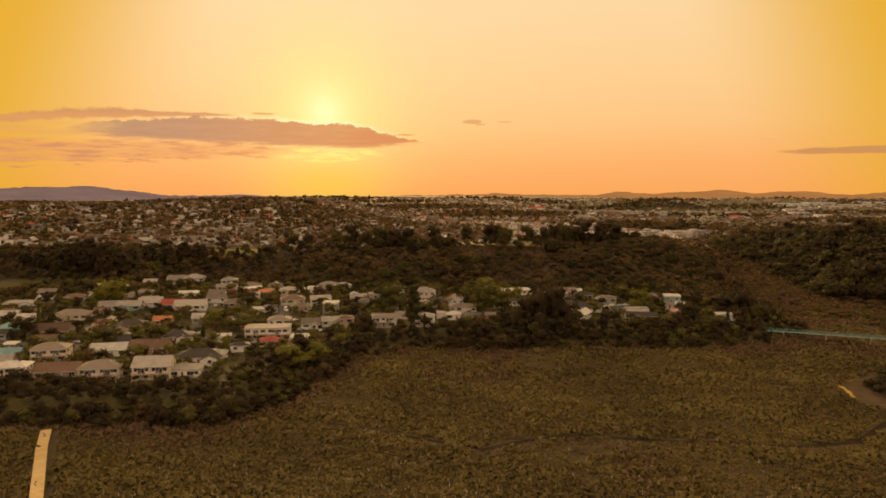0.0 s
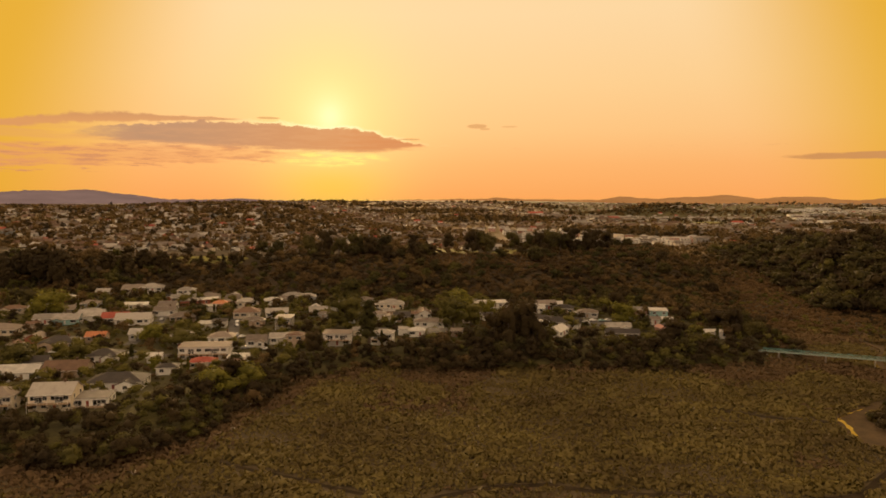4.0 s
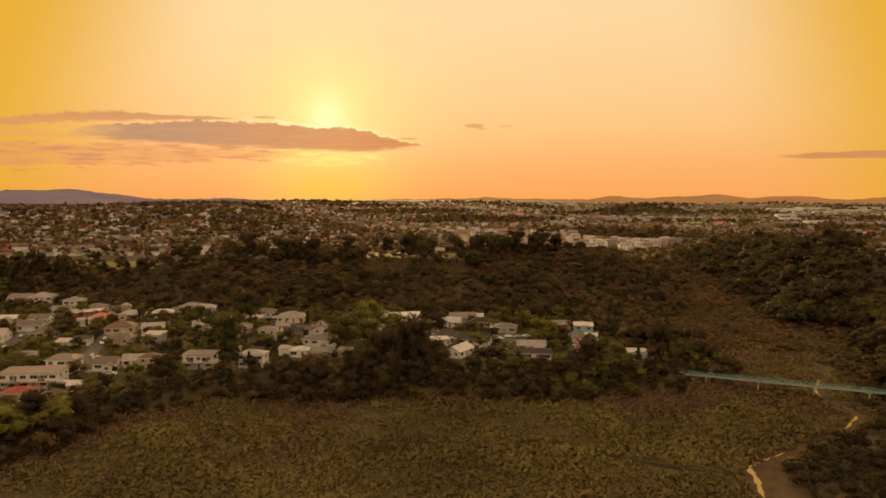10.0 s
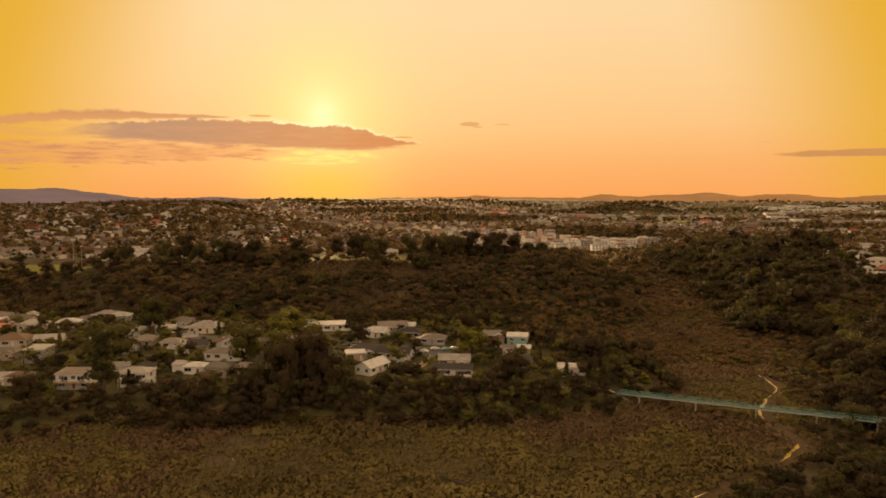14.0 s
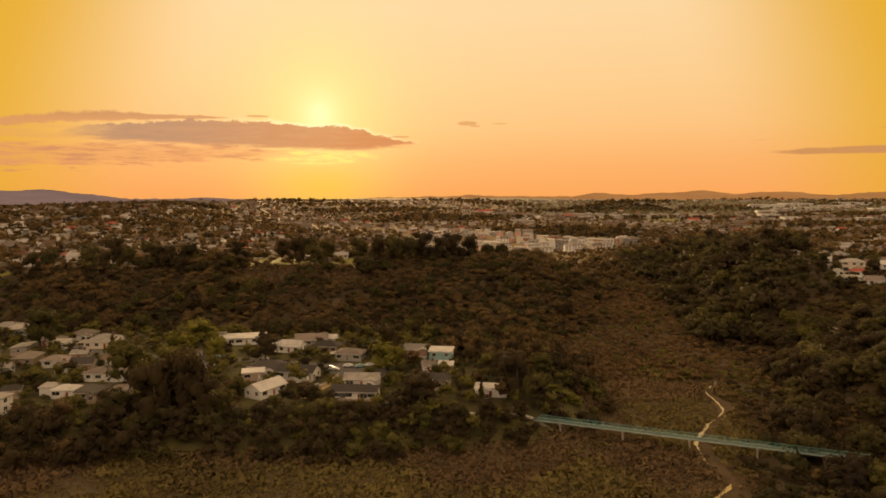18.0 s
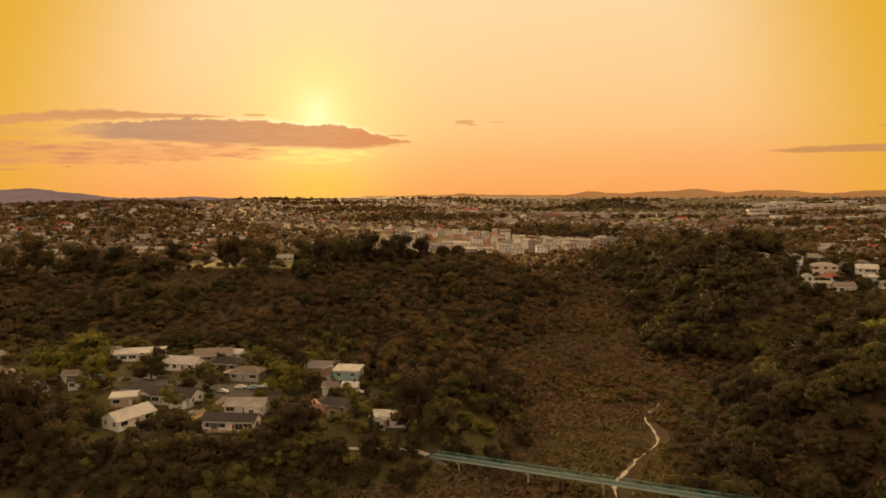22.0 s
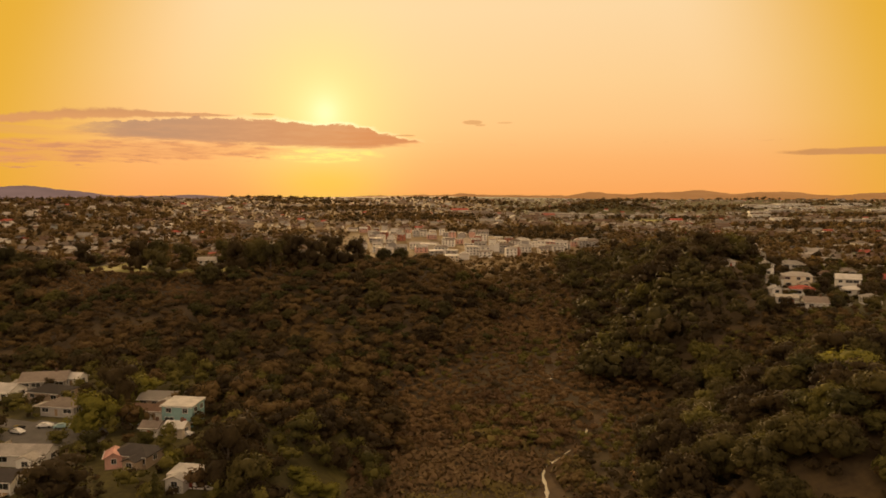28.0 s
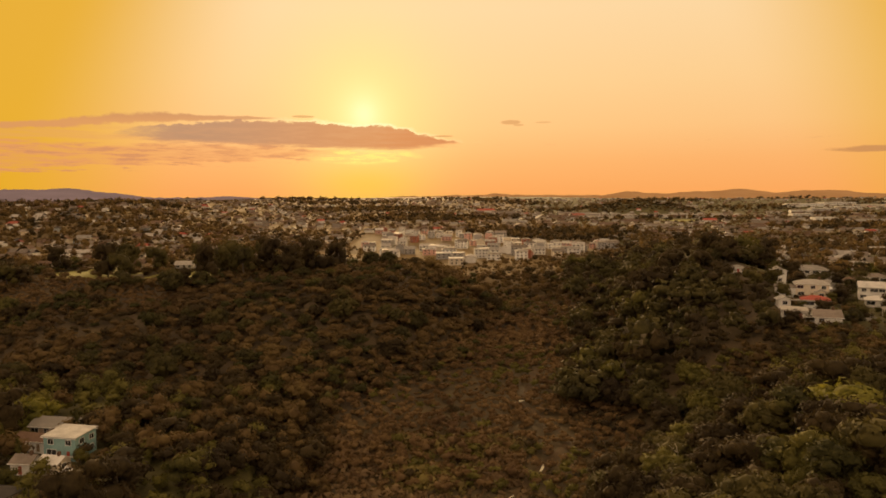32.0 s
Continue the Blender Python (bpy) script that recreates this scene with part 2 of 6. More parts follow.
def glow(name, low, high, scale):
    """Far land that emits its own colour, with lit haze painted into it."""
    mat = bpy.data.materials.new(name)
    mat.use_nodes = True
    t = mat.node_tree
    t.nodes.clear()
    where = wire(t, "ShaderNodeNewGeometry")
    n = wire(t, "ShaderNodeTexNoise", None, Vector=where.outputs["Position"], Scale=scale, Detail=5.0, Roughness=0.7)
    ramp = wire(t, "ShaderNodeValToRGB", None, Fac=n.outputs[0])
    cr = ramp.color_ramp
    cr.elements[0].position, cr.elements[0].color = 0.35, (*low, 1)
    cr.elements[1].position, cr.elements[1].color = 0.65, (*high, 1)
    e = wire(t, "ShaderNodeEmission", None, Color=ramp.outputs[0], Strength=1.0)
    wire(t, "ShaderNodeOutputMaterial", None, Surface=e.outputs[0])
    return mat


leaf_bush = surface("bush_leaves", (.080, .052, .025), (.180, .126, .046), 0.03, 0.9, 0.5, island=0.06, mid=(.128, .084, .034), sheen=.25, through=.35)
# Dark foliage, darkened further to stand in for the lens's dim lower corners.
leaf_dark = surface("dark_leaves", (.028, .020, .011), (.078, .056, .021), 0.05, 0.9, 1.1, island=0.08, sheen=.25, through=.3)
leaf_green = surface("green_leaves", (.048, .046, .014), (.160, .142, .032), 0.09, 0.85, 1.2, island=0.10, each=0.5, sheen=.25, through=.35)
leaf_olive = surface("olive_leaves", (.034, .030, .012), (.105, .088, .026), 0.09, 0.88, 1.0, island=0.08, each=0.3, sheen=.25, through=.3)
leaf_lime = surface("lime_leaves", (.10, .098, .018), (.27, .25, .040), 0.2, 0.85, 1.5, island=0.12, sheen=.25, through=.4)
leaf_mangrove = surface("mangrove_leaves", (.112, .081, .031), (.226, .181, .053), 0.022, 0.85, 0.35, island=0.07, mid=(.163, .126, .040), sheen=.25, through=.3)
leaf_russet = surface("russet_mangrove_leaves", (.105, .066, .036), (.205, .140, .066), 0.03, 0.88, 0.4, island=0.12, mid=(.150, .098, .048), sheen=.25, through=.3)
bark = surface("bark", (.06, .045, .03), (.14, .11, .08), 1.2, 0.95)
channel_mud = surface("channel_mud", (.022, .016, .009), (.05, .036, .02), 0.2, 0.95, 1.5, sheen=.1)
mud = surface("tidal_mud", (.050, .033, .017), (.105, .070, .034), 0.2, 0.8, 1.5, bump=0.3, sheen=.15)
soil_flat = surface("flat_floor", (.045, .031, .012), (.090, .063, .021), 0.15, 0.9)
leaf_scrub = surface("scrub_leaves", (.100, .060, .031), (.222, .145, .060), 0.035, 0.9, 0.5, island=0.08, mid=(.158, .099, .043), sheen=.25, through=.3)
soil_bush = surface("bush_floor", (.036, .024, .011), (.085, .058, .022), 0.1, 0.95)
lawn = surface("lawn", (.038, .033, .009), (.115, .100, .021), 0.06, 0.95, 0.8, mid=(.068, .058, .014))
# Far ground and leaves are lightened and warmed to stand in for haze.
far_land = surface("far_land", (.080, .052, .019), (.20, .135, .042), 0.012, 0.95, 0.1, mid=(.125, .082, .028))
leaf_far = surface("far_leaves", (.085, .055, .020), (.18, .120, .038), 0.02, 0.9, 0.2, island=0.15, through=.45)
field_grass = surface("field_grass", (.15, .145, .025), (.25, .225, .042), 0.05, 0.95, 0.5)
asphalt = surface("asphalt", (.075, .070, .064), (.13, .12, .108), 0.3, 0.85, 4.0)
concrete = surface("concrete", (.30, .27, .22), (.46, .42, .35), 0.4, 0.85, 5.0)
pale_path = surface("pale_path", (.44, .31, .13), (.62, .45, .20), 0.3, 0.8, 3.0)
deck_green = surface("deck_green", (.030, .055, .052), (.06, .095, .09), 0.5, 0.7, 3.0)
pale_teal = surface("pale_teal", (.24, .33, .30), (.34, .43, .39), 0.5, 0.6, 3.0)
teal_paint = surface("teal_paint", (.11, .30, .29), (.19, .42, .40), 0.6, 0.45, 4.0)
dead_wood = surface("dead_wood", (.40, .35, .25), (.62, .56, .43), 0.3, 0.9, 2.0)
tyre_rubber = surface("tyre_rubber", (.015, .015, .015), (.03, .03, .03), 2.0, 0.9)
WALLS = {"white": (.78, .76, .72), "cream": (.66, .59, .47), "tan": (.42, .33, .24), "grey": (.36, .35, .34), "teal": (.24, .40, .40), "pink": (.60, .36, .30), "brick": (.33, .12, .075), "blue": (.34, .38, .40)}
ROOFS = {"white": (.52, .50, .46), "pale": (.34, .315, .28), "grey": (.21, .175, .145), "dark": (.055, .048, .045), "brown": (.15, .095, .065), "red": (.34, .085, .06), "orange": (.42, .17, .08),
         "teal": (.20, .34, .34), "pink": (.55, .30, .25)}
wall_mats = {k: surface(f"{k}_wall", tuple(v * .78 for v in c), tuple(min(v * 1.12, .84) for v in c), 0.25, 0.7, 2.5, each=.5) for k, c in WALLS.items()}
roof_mats = {k: surface(f"{k}_roof", tuple(v * .66 for v in c), tuple(v * 1.15 for v in c), 0.3, 0.72, 3.0, bump=0.15, each=.5, sheen=.2) for k, c in ROOFS.items()}
trim_white = surface("white_trim", (.66, .64, .60), (.78, .76, .72), 0.5, 0.5)
timber = surface("timber", (.20, .14, .08), (.36, .26, .16), 0.5, 0.8, 4.0)
glass = surface("window_glass", (.015, .017, .02), (.05, .052, .055), 0.4, 0.06, 2.0, each=0.6, sheen=0.8)
water = surface("tidal_water", (.10, .068, .028), (.16, .11, .05), 0.1, 0.05, 0.8, bump=0.06, sheen=1.0)
for nd in water.node_tree.nodes:
    if nd.type == "BSDF_PRINCIPLED":
        nd.inputs["IOR"].default_value = 2.7
        nd.inputs["Specular Tint"].default_value = (1, .93, .80, 1)


# ---- mesh helpers ----
def mesh_np(name, verts, faces, mats, index=None, smooth=False, normals=None):
    """A mesh from arrays; every face has the same number of corners."""
    me = bpy.data.meshes.new(name)
    n, k = faces.shape
    me.vertices.add(len(verts))
    me.vertices.foreach_set("co", np.asarray(verts, np.float32).ravel())
    me.loops.add(n * k)
    me.loops.foreach_set("vertex_index", np.asarray(faces, np.int32).ravel())
    me.polygons.add(n)
    me.polygons.foreach_set("loop_start", np.arange(0, n * k, k, dtype=np.int32))
    for mt in mats:
        me.materials.append(mt)
    if index is not None:
        me.polygons.foreach_set("material_index", np.asarray(index, np.int32))
    me.polygons.foreach_set("use_smooth", np.full(n, smooth or normals is not None))
    me.update(calc_edges=True)
    if normals is not None:
        me.attributes.new("custom_normal", "FLOAT_VECTOR", "POINT").data.foreach_set("vector", np.asarray(normals, np.float32).ravel())
        me.update()
    return me


def part(name, bm, material, parent=None, label=""):
    me = bpy.data.meshes.new(name)
    bm.to_mesh(me)
    bm.free()
    me.materials.append(material)
    ob = new(name, me)
    if parent:
        ob.parent = parent
    return tagged(ob, label)


def shared(name, me, parent, m, label=""):
    ob = new(name, me)
    ob.parent = parent
    ob.matrix_basis = m
    return tagged(ob, label)


def empty(name, x, y, z, turn=0.0):
    ob = new(name)
    ob.empty_display_size = 0.5
    ob.matrix_basis = pose(x, y, z, 0, 0, turn)
    return ob


def add_box(bm, x0, x1, y0, y1, z0, z1, bevel=0.0):
    v = [bm.verts.new(p) for p in ((x0, y0, z0), (x1, y0, z0), (x1, y1, z0), (x0, y1, z0), (x0, y0, z1), (x1, y0, z1), (x1, y1, z1), (x0, y1, z1))]
    fs = [bm.faces.new([v[i] for i in q]) for q in ((3, 2, 1, 0), (4, 5, 6, 7), (0, 1, 5, 4), (1, 2, 6, 5), (2, 3, 7, 6), (3, 0, 4, 7))]
    if bevel:
        bmesh.ops.bevel(bm, geom=list({e for f in fs for e in f.edges}), offset=bevel, segments=1, affect="EDGES")
    return bm


def box(x0, x1, y0, y1, z0, z1, bevel=0.0):
    return add_box(bmesh.new(), x0, x1, y0, y1, z0, z1, bevel)


def poly_solid(bm, rings):
    """Skin between rings of equally many points, closed at both ends."""
    vs = [[bm.verts.new(p) for p in r] for r in rings]
    n = len(vs[0])
    for a, b in zip(vs, vs[1:]):
        for i in range(n):
            bm.faces.new((a[i], a[(i + 1) % n], b[(i + 1) % n], b[i]))
    bm.faces.new(vs[0][::-1])
    bm.faces.new(vs[-1])
    return bm


def at(x, y):
    return float(height(x, y))


# ---- ground ----
def ss(a, b, x):
    t = np.clip((np.asarray(x, float) - a) / (b - a), 0, 1)
    return t * t * (3 - 2 * t)


STREAM = [(60, 330), (150, 262), (200, 215), (235, 176), (252, 160), (278, 165), (296, 188), (312, 210), (325, 222), (335, 222), (345, 221), (354, 222.6), (360, 225.2),
          (374, 233), (381, 240.5), (390, 245.5), (401, 248.5), (411, 247), (418, 250.5), (428, 257), (446, 266), (471, 277), (507, 263), (574, 277), (650, 290), (800, 300)]
SHORE = [(-900, 205), (-400, 212), (-200, 224), (-134, 230), (-95, 233), (-65, 252), (-56, 288), (-45, 320), (-13, 345), (33, 347), (90, 348),
         (140, 351), (172, 358), (186, 374), (194, 400), (196, 430), (190, 480), (60, 500), (-400, 540), (-900, 540)]


def stream_x(y):
    at_y = [p[0] for p in STREAM]
    at_x = [p[1] for p in STREAM]
    return sum(np.interp(np.asarray(y, float) + k, at_y, at_x) for k in (-3, -1.5, 0, 1.5, 3)) / 5


def shore_distance(x, y):
    """Metres inside the shore of the housing area; negative outside."""
    x, y = np.asarray(x, float), np.asarray(y, float)
    best, inside = np.full(np.broadcast(x, y).shape, 1e9), np.zeros(np.broadcast(x, y).shape, bool)
    for (ax, ay), (bx, by) in zip(SHORE, SHORE[1:] + SHORE[:1]):
        ex, ey = bx - ax, by - ay
        u = np.clip(((x - ax) * ex + (y - ay) * ey) / (ex * ex + ey * ey), 0, 1)
        best = np.minimum(best, np.hypot(x - ax - u * ex, y - ay - u * ey))
        cross = (ay > y) != (by > y)
        inside ^= cross & (x < ex * (y - ay) / (ey if ey else 1e-9) + ax)
    return np.where(inside, best, -best)


def height(x, y):
    """The ground: tidal flat, housing terrace, gully sides, and the land that climbs to the horizon."""
    x, y = np.asarray(x, float), np.asarray(y, float)
    d = x - stream_x(y)
    terrace = (4.6 + 4.9 * ss(330, 470, y)) * ss(-4, 12, shore_distance(x, y))
    west = 30 * ss(455, 640, y) * ss(15, 85, -d) * (1 - ss(690, 820, y))
    foot = 34 * ss(376, 344, y)
    east = 30 * ss(12 + foot, 95 + .7 * foot, d) * ss(190, 330, y) * (1 - 0.5 * ss(800, 1000, y))
    east = east + 16 * np.exp(-((x - 352) / 42) ** 2 - ((y - 610) / 75) ** 2)
    far = 14 * ss(540, 800, y) + np.clip(y - 1050, 0, 2500) * 0.0225
    hill = ss(200, -250, x + 0.25 * (y - 650)) * (15 + 31 * ss(680, 1180, y)) * ss(600, 740, y)
    land = np.minimum(far + hill, 60 - 9 * ss(200, 1600, x) - 26 * ss(-350, -1300, x) + 6 * np.sin(x * .0021 + 1) * np.sin(y * .0017))
    plain = ss(150, 600, x) * ss(1150, 1500, y) * (1 - ss(2150, 3300, y))
    land = land * (1 - plain) + 16 * plain + 38 * np.exp(-((x - 700) / 150) ** 2 - ((y - 2300) / 100) ** 2)
    z = np.maximum(np.maximum(terrace, west), np.maximum(east, land))
    return z - 0.6 + 0.5 * np.sin(x * 0.05 + 1) * np.sin(y * 0.043) * ss(2, 6, z)


def spread(lo, hi, step, far, grow):
    """Grid lines: even from lo to hi, then wider and wider out to far."""
    mid = list(np.arange(lo, hi + step / 2, step))
    out, s = [], step
    while mid[-1] + sum(out[:0]) < far:
        s *= grow
        mid.append(mid[-1] + s)
    return mid


gx = spread(-420, 620, 5, 5200, 1.16)
gx = sorted({round(-840 - v + 0.0, 3) for v in gx if v > 620 and v < 5000} | {round(v, 3) for v in gx} | {-700.0, -560.0, -480.0, -445.0})
gy = [-1500.0, -700.0, -300.0, -100.0, 20.0, 80.0, 120.0] + [round(v, 3) for v in spread(150, 720, 5, 5600, 1.05)]
GX, GY = np.meshgrid(gx, gy)
GZ = height(GX, GY)
nx, ny = len(gx), len(gy)
idx = np.arange(nx * ny).reshape(ny, nx)
quads = np.stack([idx[:-1, :-1], idx[:-1, 1:], idx[1:, 1:], idx[1:, :-1]], -1).reshape(-1, 4)
cx, cy = (GX[:-1, :-1] + GX[1:, 1:]).ravel() / 2, (GY[:-1, :-1] + GY[1:, 1:]).ravel() / 2
sd_c = shore_distance(cx, cy)
kind = np.where(cy > 690, 3, 1)
kind = np.where(sd_c > -1, 2, kind)
kind = np.where((height(cx, cy) < 0.6) & (sd_c < -1) & (cy < 600), 0, kind)
kind = np.where((cx - stream_x(cy) > 95) & (cy > 480), 2, kind)
ground = new("ground", mesh_np("ground", np.stack([GX, GY, GZ], -1).reshape(-1, 3), quads, [soil_flat, soil_bush, lawn, far_land], kind, True))
tagged(ground, "rolling ground of tidal flat, lawns, bush floor and far farmland", "ground", kind="structure")


def strip(name, points, width, lift, material, label, category, follow=True, parent=None):
    """A ribbon that lies on the ground along points, its width given or changing from point to point."""
    pts = [Vector((p[0], p[1])) for p in points]
    fine, wid = [], []
    ws = width if isinstance(width, (list, tuple)) else [width] * len(pts)
    for (a, b, wa, wb) in zip(pts, pts[1:], ws, ws[1:]):
        n = max(1, int((b - a).length / 3))
        for i in range(n):
            fine.append(a.lerp(b, i / n)), wid.append(wa + (wb - wa) * i / n)
    fine.append(pts[-1]), wid.append(ws[-1])
    bm, rows = bmesh.new(), []
    for i, p in enumerate(fine):
        d = (fine[min(i + 1, len(fine) - 1)] - fine[max(i - 1, 0)]).normalized()
        s = Vector((-d.y, d.x)) * wid[i] / 2
        row = []
        for k in (-1, -0.33, 0.33, 1):
            q = p + s * k
            row.append(bm.verts.new((q.x, q.y, (at(q.x, q.y) if follow else -0.6) + lift)))
        rows.append(row)
    for a, b in zip(rows, rows[1:]):
        for k in range(3):
            bm.faces.new((a[k + 1], a[k], b[k], b[k + 1]))
    return tagged(part(name, bm, material, parent, label), label, category, kind="structure")


RND = random.Random(7)
rng = np.random.default_rng(11)

# tidal stream with its mud
smooth_stream = [(float(stream_x(y)), float(y)) for y in np.arange(200, 585, 3)]
bank_w = [5.0 + 9 * float(ss(305, 265, y)) + 1.2 * math.sin(y * 0.13) - 2.5 * float(ss(400, 440, y)) for _, y in smooth_stream]
strip("mud_bank", smooth_stream, bank_w, 0.10, mud, "wet brown mud bank of a tidal creek", "mud")
for y0, y1, most in ((254, 290, 2.4), (311, 327, 1.9), (337, 349, .8), (350, 382, 2.3), (380, 421, 1.3)):
    ys = np.arange(y0, y1 + .1, 1.5)
    strip("water", [(float(stream_x(y)) - 1.2 - 3.5 * float(ss(310, 265, y)) + .5 * math.sin(y * .31), float(y)) for y in ys],
          [max(.15, most * (.62 + .25 * math.sin(y * .9) + .13 * math.sin(y * 2.3)) * min(1, 4.5 * (y - y0) / (y1 - y0), 4.5 * (y1 - y) / (y1 - y0))) for y in ys], .18, water, "shallow tidal creek that mirrors the evening sky", "creek")
for pts, w in (([(246.5, 389), (244.5, 381), (242.5, 374), (241, 366)], [.4, .9, .8, .3]), ([(250.5, 419), (254, 424), (257.5, 429)], [.7, .5, .3]), ([(265, 443), (266.2, 447), (266.8, 450)], [.3, .8, .3]), ([(260.8, 508.3), (262.8, 509.3), (264.8, 509.8)], [.7, 2.2, .6])):
    strip("water", pts, w, .24, water, "small pool of tidal water in the scrub", "creek")
for pts, w in (([(-46, 232), (-23, 222), (-7, 214), (11, 206)], .9), ([(11, 204), (20, 210), (34, 216), (48, 218), (60, 214), (73, 212), (90, 211), (106, 207), (130, 212), (152, 232)], 1.3), ([(105, 300), (122, 285), (140, 276), (160, 270)], 1.4)):
    strip("tidal_channel", pts, [w * 1.8] * len(pts), 0.09, channel_mud, "narrow muddy channel through the mangroves", "channel")

# ---- templates for foliage ----
def ico(level):
    g = (1 + 5 ** 0.5) / 2
    v = [(-1, g, 0), (1, g, 0), (-1, -g, 0), (1, -g, 0), (0, -1, g), (0, 1, g), (0, -1, -g), (0, 1, -g), (g, 0, -1), (g, 0, 1), (-g, 0, -1), (-g, 0, 1)]
    f = [(0, 11, 5), (0, 5, 1), (0, 1, 7), (0, 7, 10), (0, 10, 11), (1, 5, 9), (5, 11, 4), (11, 10, 2), (10, 7, 6), (7, 1, 8), (3, 9, 4), (3, 4, 2), (3, 2, 6), (3, 6, 8), (3, 8, 9), (4, 9, 5), (2, 4, 11), (6, 2, 10), (8, 6, 7), (9, 8, 1)]
    v = [Vector(p).normalized() for p in v]
    for _ in range(level):
        cut, nf = {}, []

        def mid(a, b):
            k = (min(a, b), max(a, b))
            if k not in cut:
                cut[k] = len(v)
                v.append(((v[a] + v[b]) / 2).normalized())
            return cut[k]
        for a, b, c in f:
            ab, bc, ca = mid(a, b), mid(b, c), mid(c, a)
            nf += [(a, ab, ca), (b, bc, ab), (c, ca, bc), (ab, bc, ca)]
        f = nf
    return np.array([tuple(p) for p in v]), np.array(f)


ICO = [ico(0), ico(1), ico(2)]


def sprays(r, c, d, leaf):
    """Loose leaf sprays: triangles about the points c that face roughly along d."""
    n = len(c)
    nrm = d + r.normal(size=(n, 3)) * 0.36
    nrm /= np.linalg.norm(nrm, axis=1)[:, None]
    u = np.cross(nrm, r.normal(size=(n, 3)))
    u /= np.linalg.norm(u, axis=1)[:, None]
    v = np.cross(nrm, u)
    a = r.uniform(0, 6.283, (n, 1)) + np.array([[0, 2.1, 4.2]]) + r.normal(size=(n, 3)) * .35
    rad = leaf * r.uniform(.5, 1.5, (n, 3))
    return c[:, None, :] + (u[:, None, :] * np.cos(a)[..., None] + v[:, None, :] * np.sin(a)[..., None]) * rad[..., None]


def crown_arrays(r, lobes, level, leaves, leaf, radius, height_m, flat=1.0, column=False, low=0.42):
    """Clumps on an uneven frame with small leaf sprays round them: triangles of one crown, foot at z = 0."""
    V, F, N, base = [], [], [], 0
    tv, tf = ICO[level]
    heads = []
    for i in range(lobes):
        a, q = r.uniform(0, 6.283), math.sqrt(r.uniform(0.0, 1.0))
        z = (0.30 + 0.62 * (i + 0.5) / lobes) if column else r.uniform(low, 0.80)
        reach = radius * (0.72 if not column else 0.5 * (1.15 - z)) * q
        size = radius * r.uniform(0.34, 0.56) if not column else radius * (0.72 - 0.5 * z) * r.uniform(0.8, 1.15)
        heads.append((reach * math.cos(a), reach * math.sin(a), z * height_m - 0.15 * reach, size))
    if not column:
        heads[0] = (0, 0, height_m * 0.66, radius * 0.62)
    for hx, hy, hz, size in heads:
        bumps = 1 + 0.16 * r.normal(size=len(tv)).clip(-1.6, 1.6)
        p = tv * bumps[:, None] * size * 0.74 * np.array([1, 1, flat * r.uniform(0.75, 1.0)]) + (hx, hy, hz)
        V.append(p), F.append(tf + base), N.append(tv + (0, 0, .15))
        base += len(p)
    pick = r.integers(0, lobes, leaves)
    hd = np.array(heads)[pick]
    d = r.normal(size=(leaves, 3))
    d[:, 2] = np.abs(d[:, 2]) * 1.1 - 0.35
    d /= np.linalg.norm(d, axis=1)[:, None]
    c = hd[:, :3] + d * hd[:, 3:4] * r.uniform(0.76, 1.25, (leaves, 1)) * np.array([1, 1, flat * 0.95])
    tri = sprays(r, c, d, leaf)
    V.append(tri.reshape(-1, 3)), F.append(np.arange(leaves * 3).reshape(-1, 3) + base)
    # leaves take the light like the clump they sit on
    N.append(np.repeat(d + r.normal(size=(leaves, 3)) * .22 + (0, 0, .15), 3, 0))
    N = np.concatenate(N)
    return np.concatenate(V), np.concatenate(F), N / np.linalg.norm(N, axis=1)[:, None]


def dome_arrays(r, radius, tall, lobes, leaves, leaf):
    """A broad old crown: many small heads over a dome, thickly covered with leaf sprays."""
    tv, tf = ICO[0]
    k = np.arange(lobes) + .5
    up = 1 - 1.15 * k / lobes
    turn = k * 2.39996 + r.normal(size=lobes) * .35
    out = np.sqrt(np.clip(1 - up * up, 0, 1))
    lean = r.uniform(.72, 1.08, lobes)
    heads = np.stack([radius * .74 * out * np.cos(turn) * lean, radius * .74 * out * np.sin(turn) * lean, tall * (.46 + .36 * up * lean)], -1)
    size = radius * r.uniform(.20, .36, lobes)
    V, F, N, base = [], [], [], 0
    core = tv * (radius * .66, radius * .66, tall * .30) + (0, 0, tall * .46)
    for c, s in [(None, 0)] + list(zip(heads, size)):
        p = core if c is None else tv * (1 + .14 * r.normal(size=len(tv)).clip(-1.5, 1.5))[:, None] * s * .72 * np.array([1, 1, .85]) + c
        V.append(p), F.append(tf + base), N.append(tv + (0, 0, .2))
        base += len(p)
    pick = r.integers(0, lobes, leaves)
    d = r.normal(size=(leaves, 3))
    d[:, 2] = np.abs(d[:, 2]) * 1.1 - .30
    d /= np.linalg.norm(d, axis=1)[:, None]
    c = heads[pick] + d * size[pick][:, None] * r.uniform(.74, 1.15, (leaves, 1)) * np.array([1, 1, .85])
    V.append(sprays(r, c, d, leaf).reshape(-1, 3)), F.append(np.arange(leaves * 3).reshape(-1, 3) + base)
    N.append(np.repeat(d + r.normal(size=(leaves, 3)) * .18 + (0, 0, .2), 3, 0))
    N = np.concatenate(N)
    return np.concatenate(V), np.concatenate(F), N / np.linalg.norm(N, axis=1)[:, None]


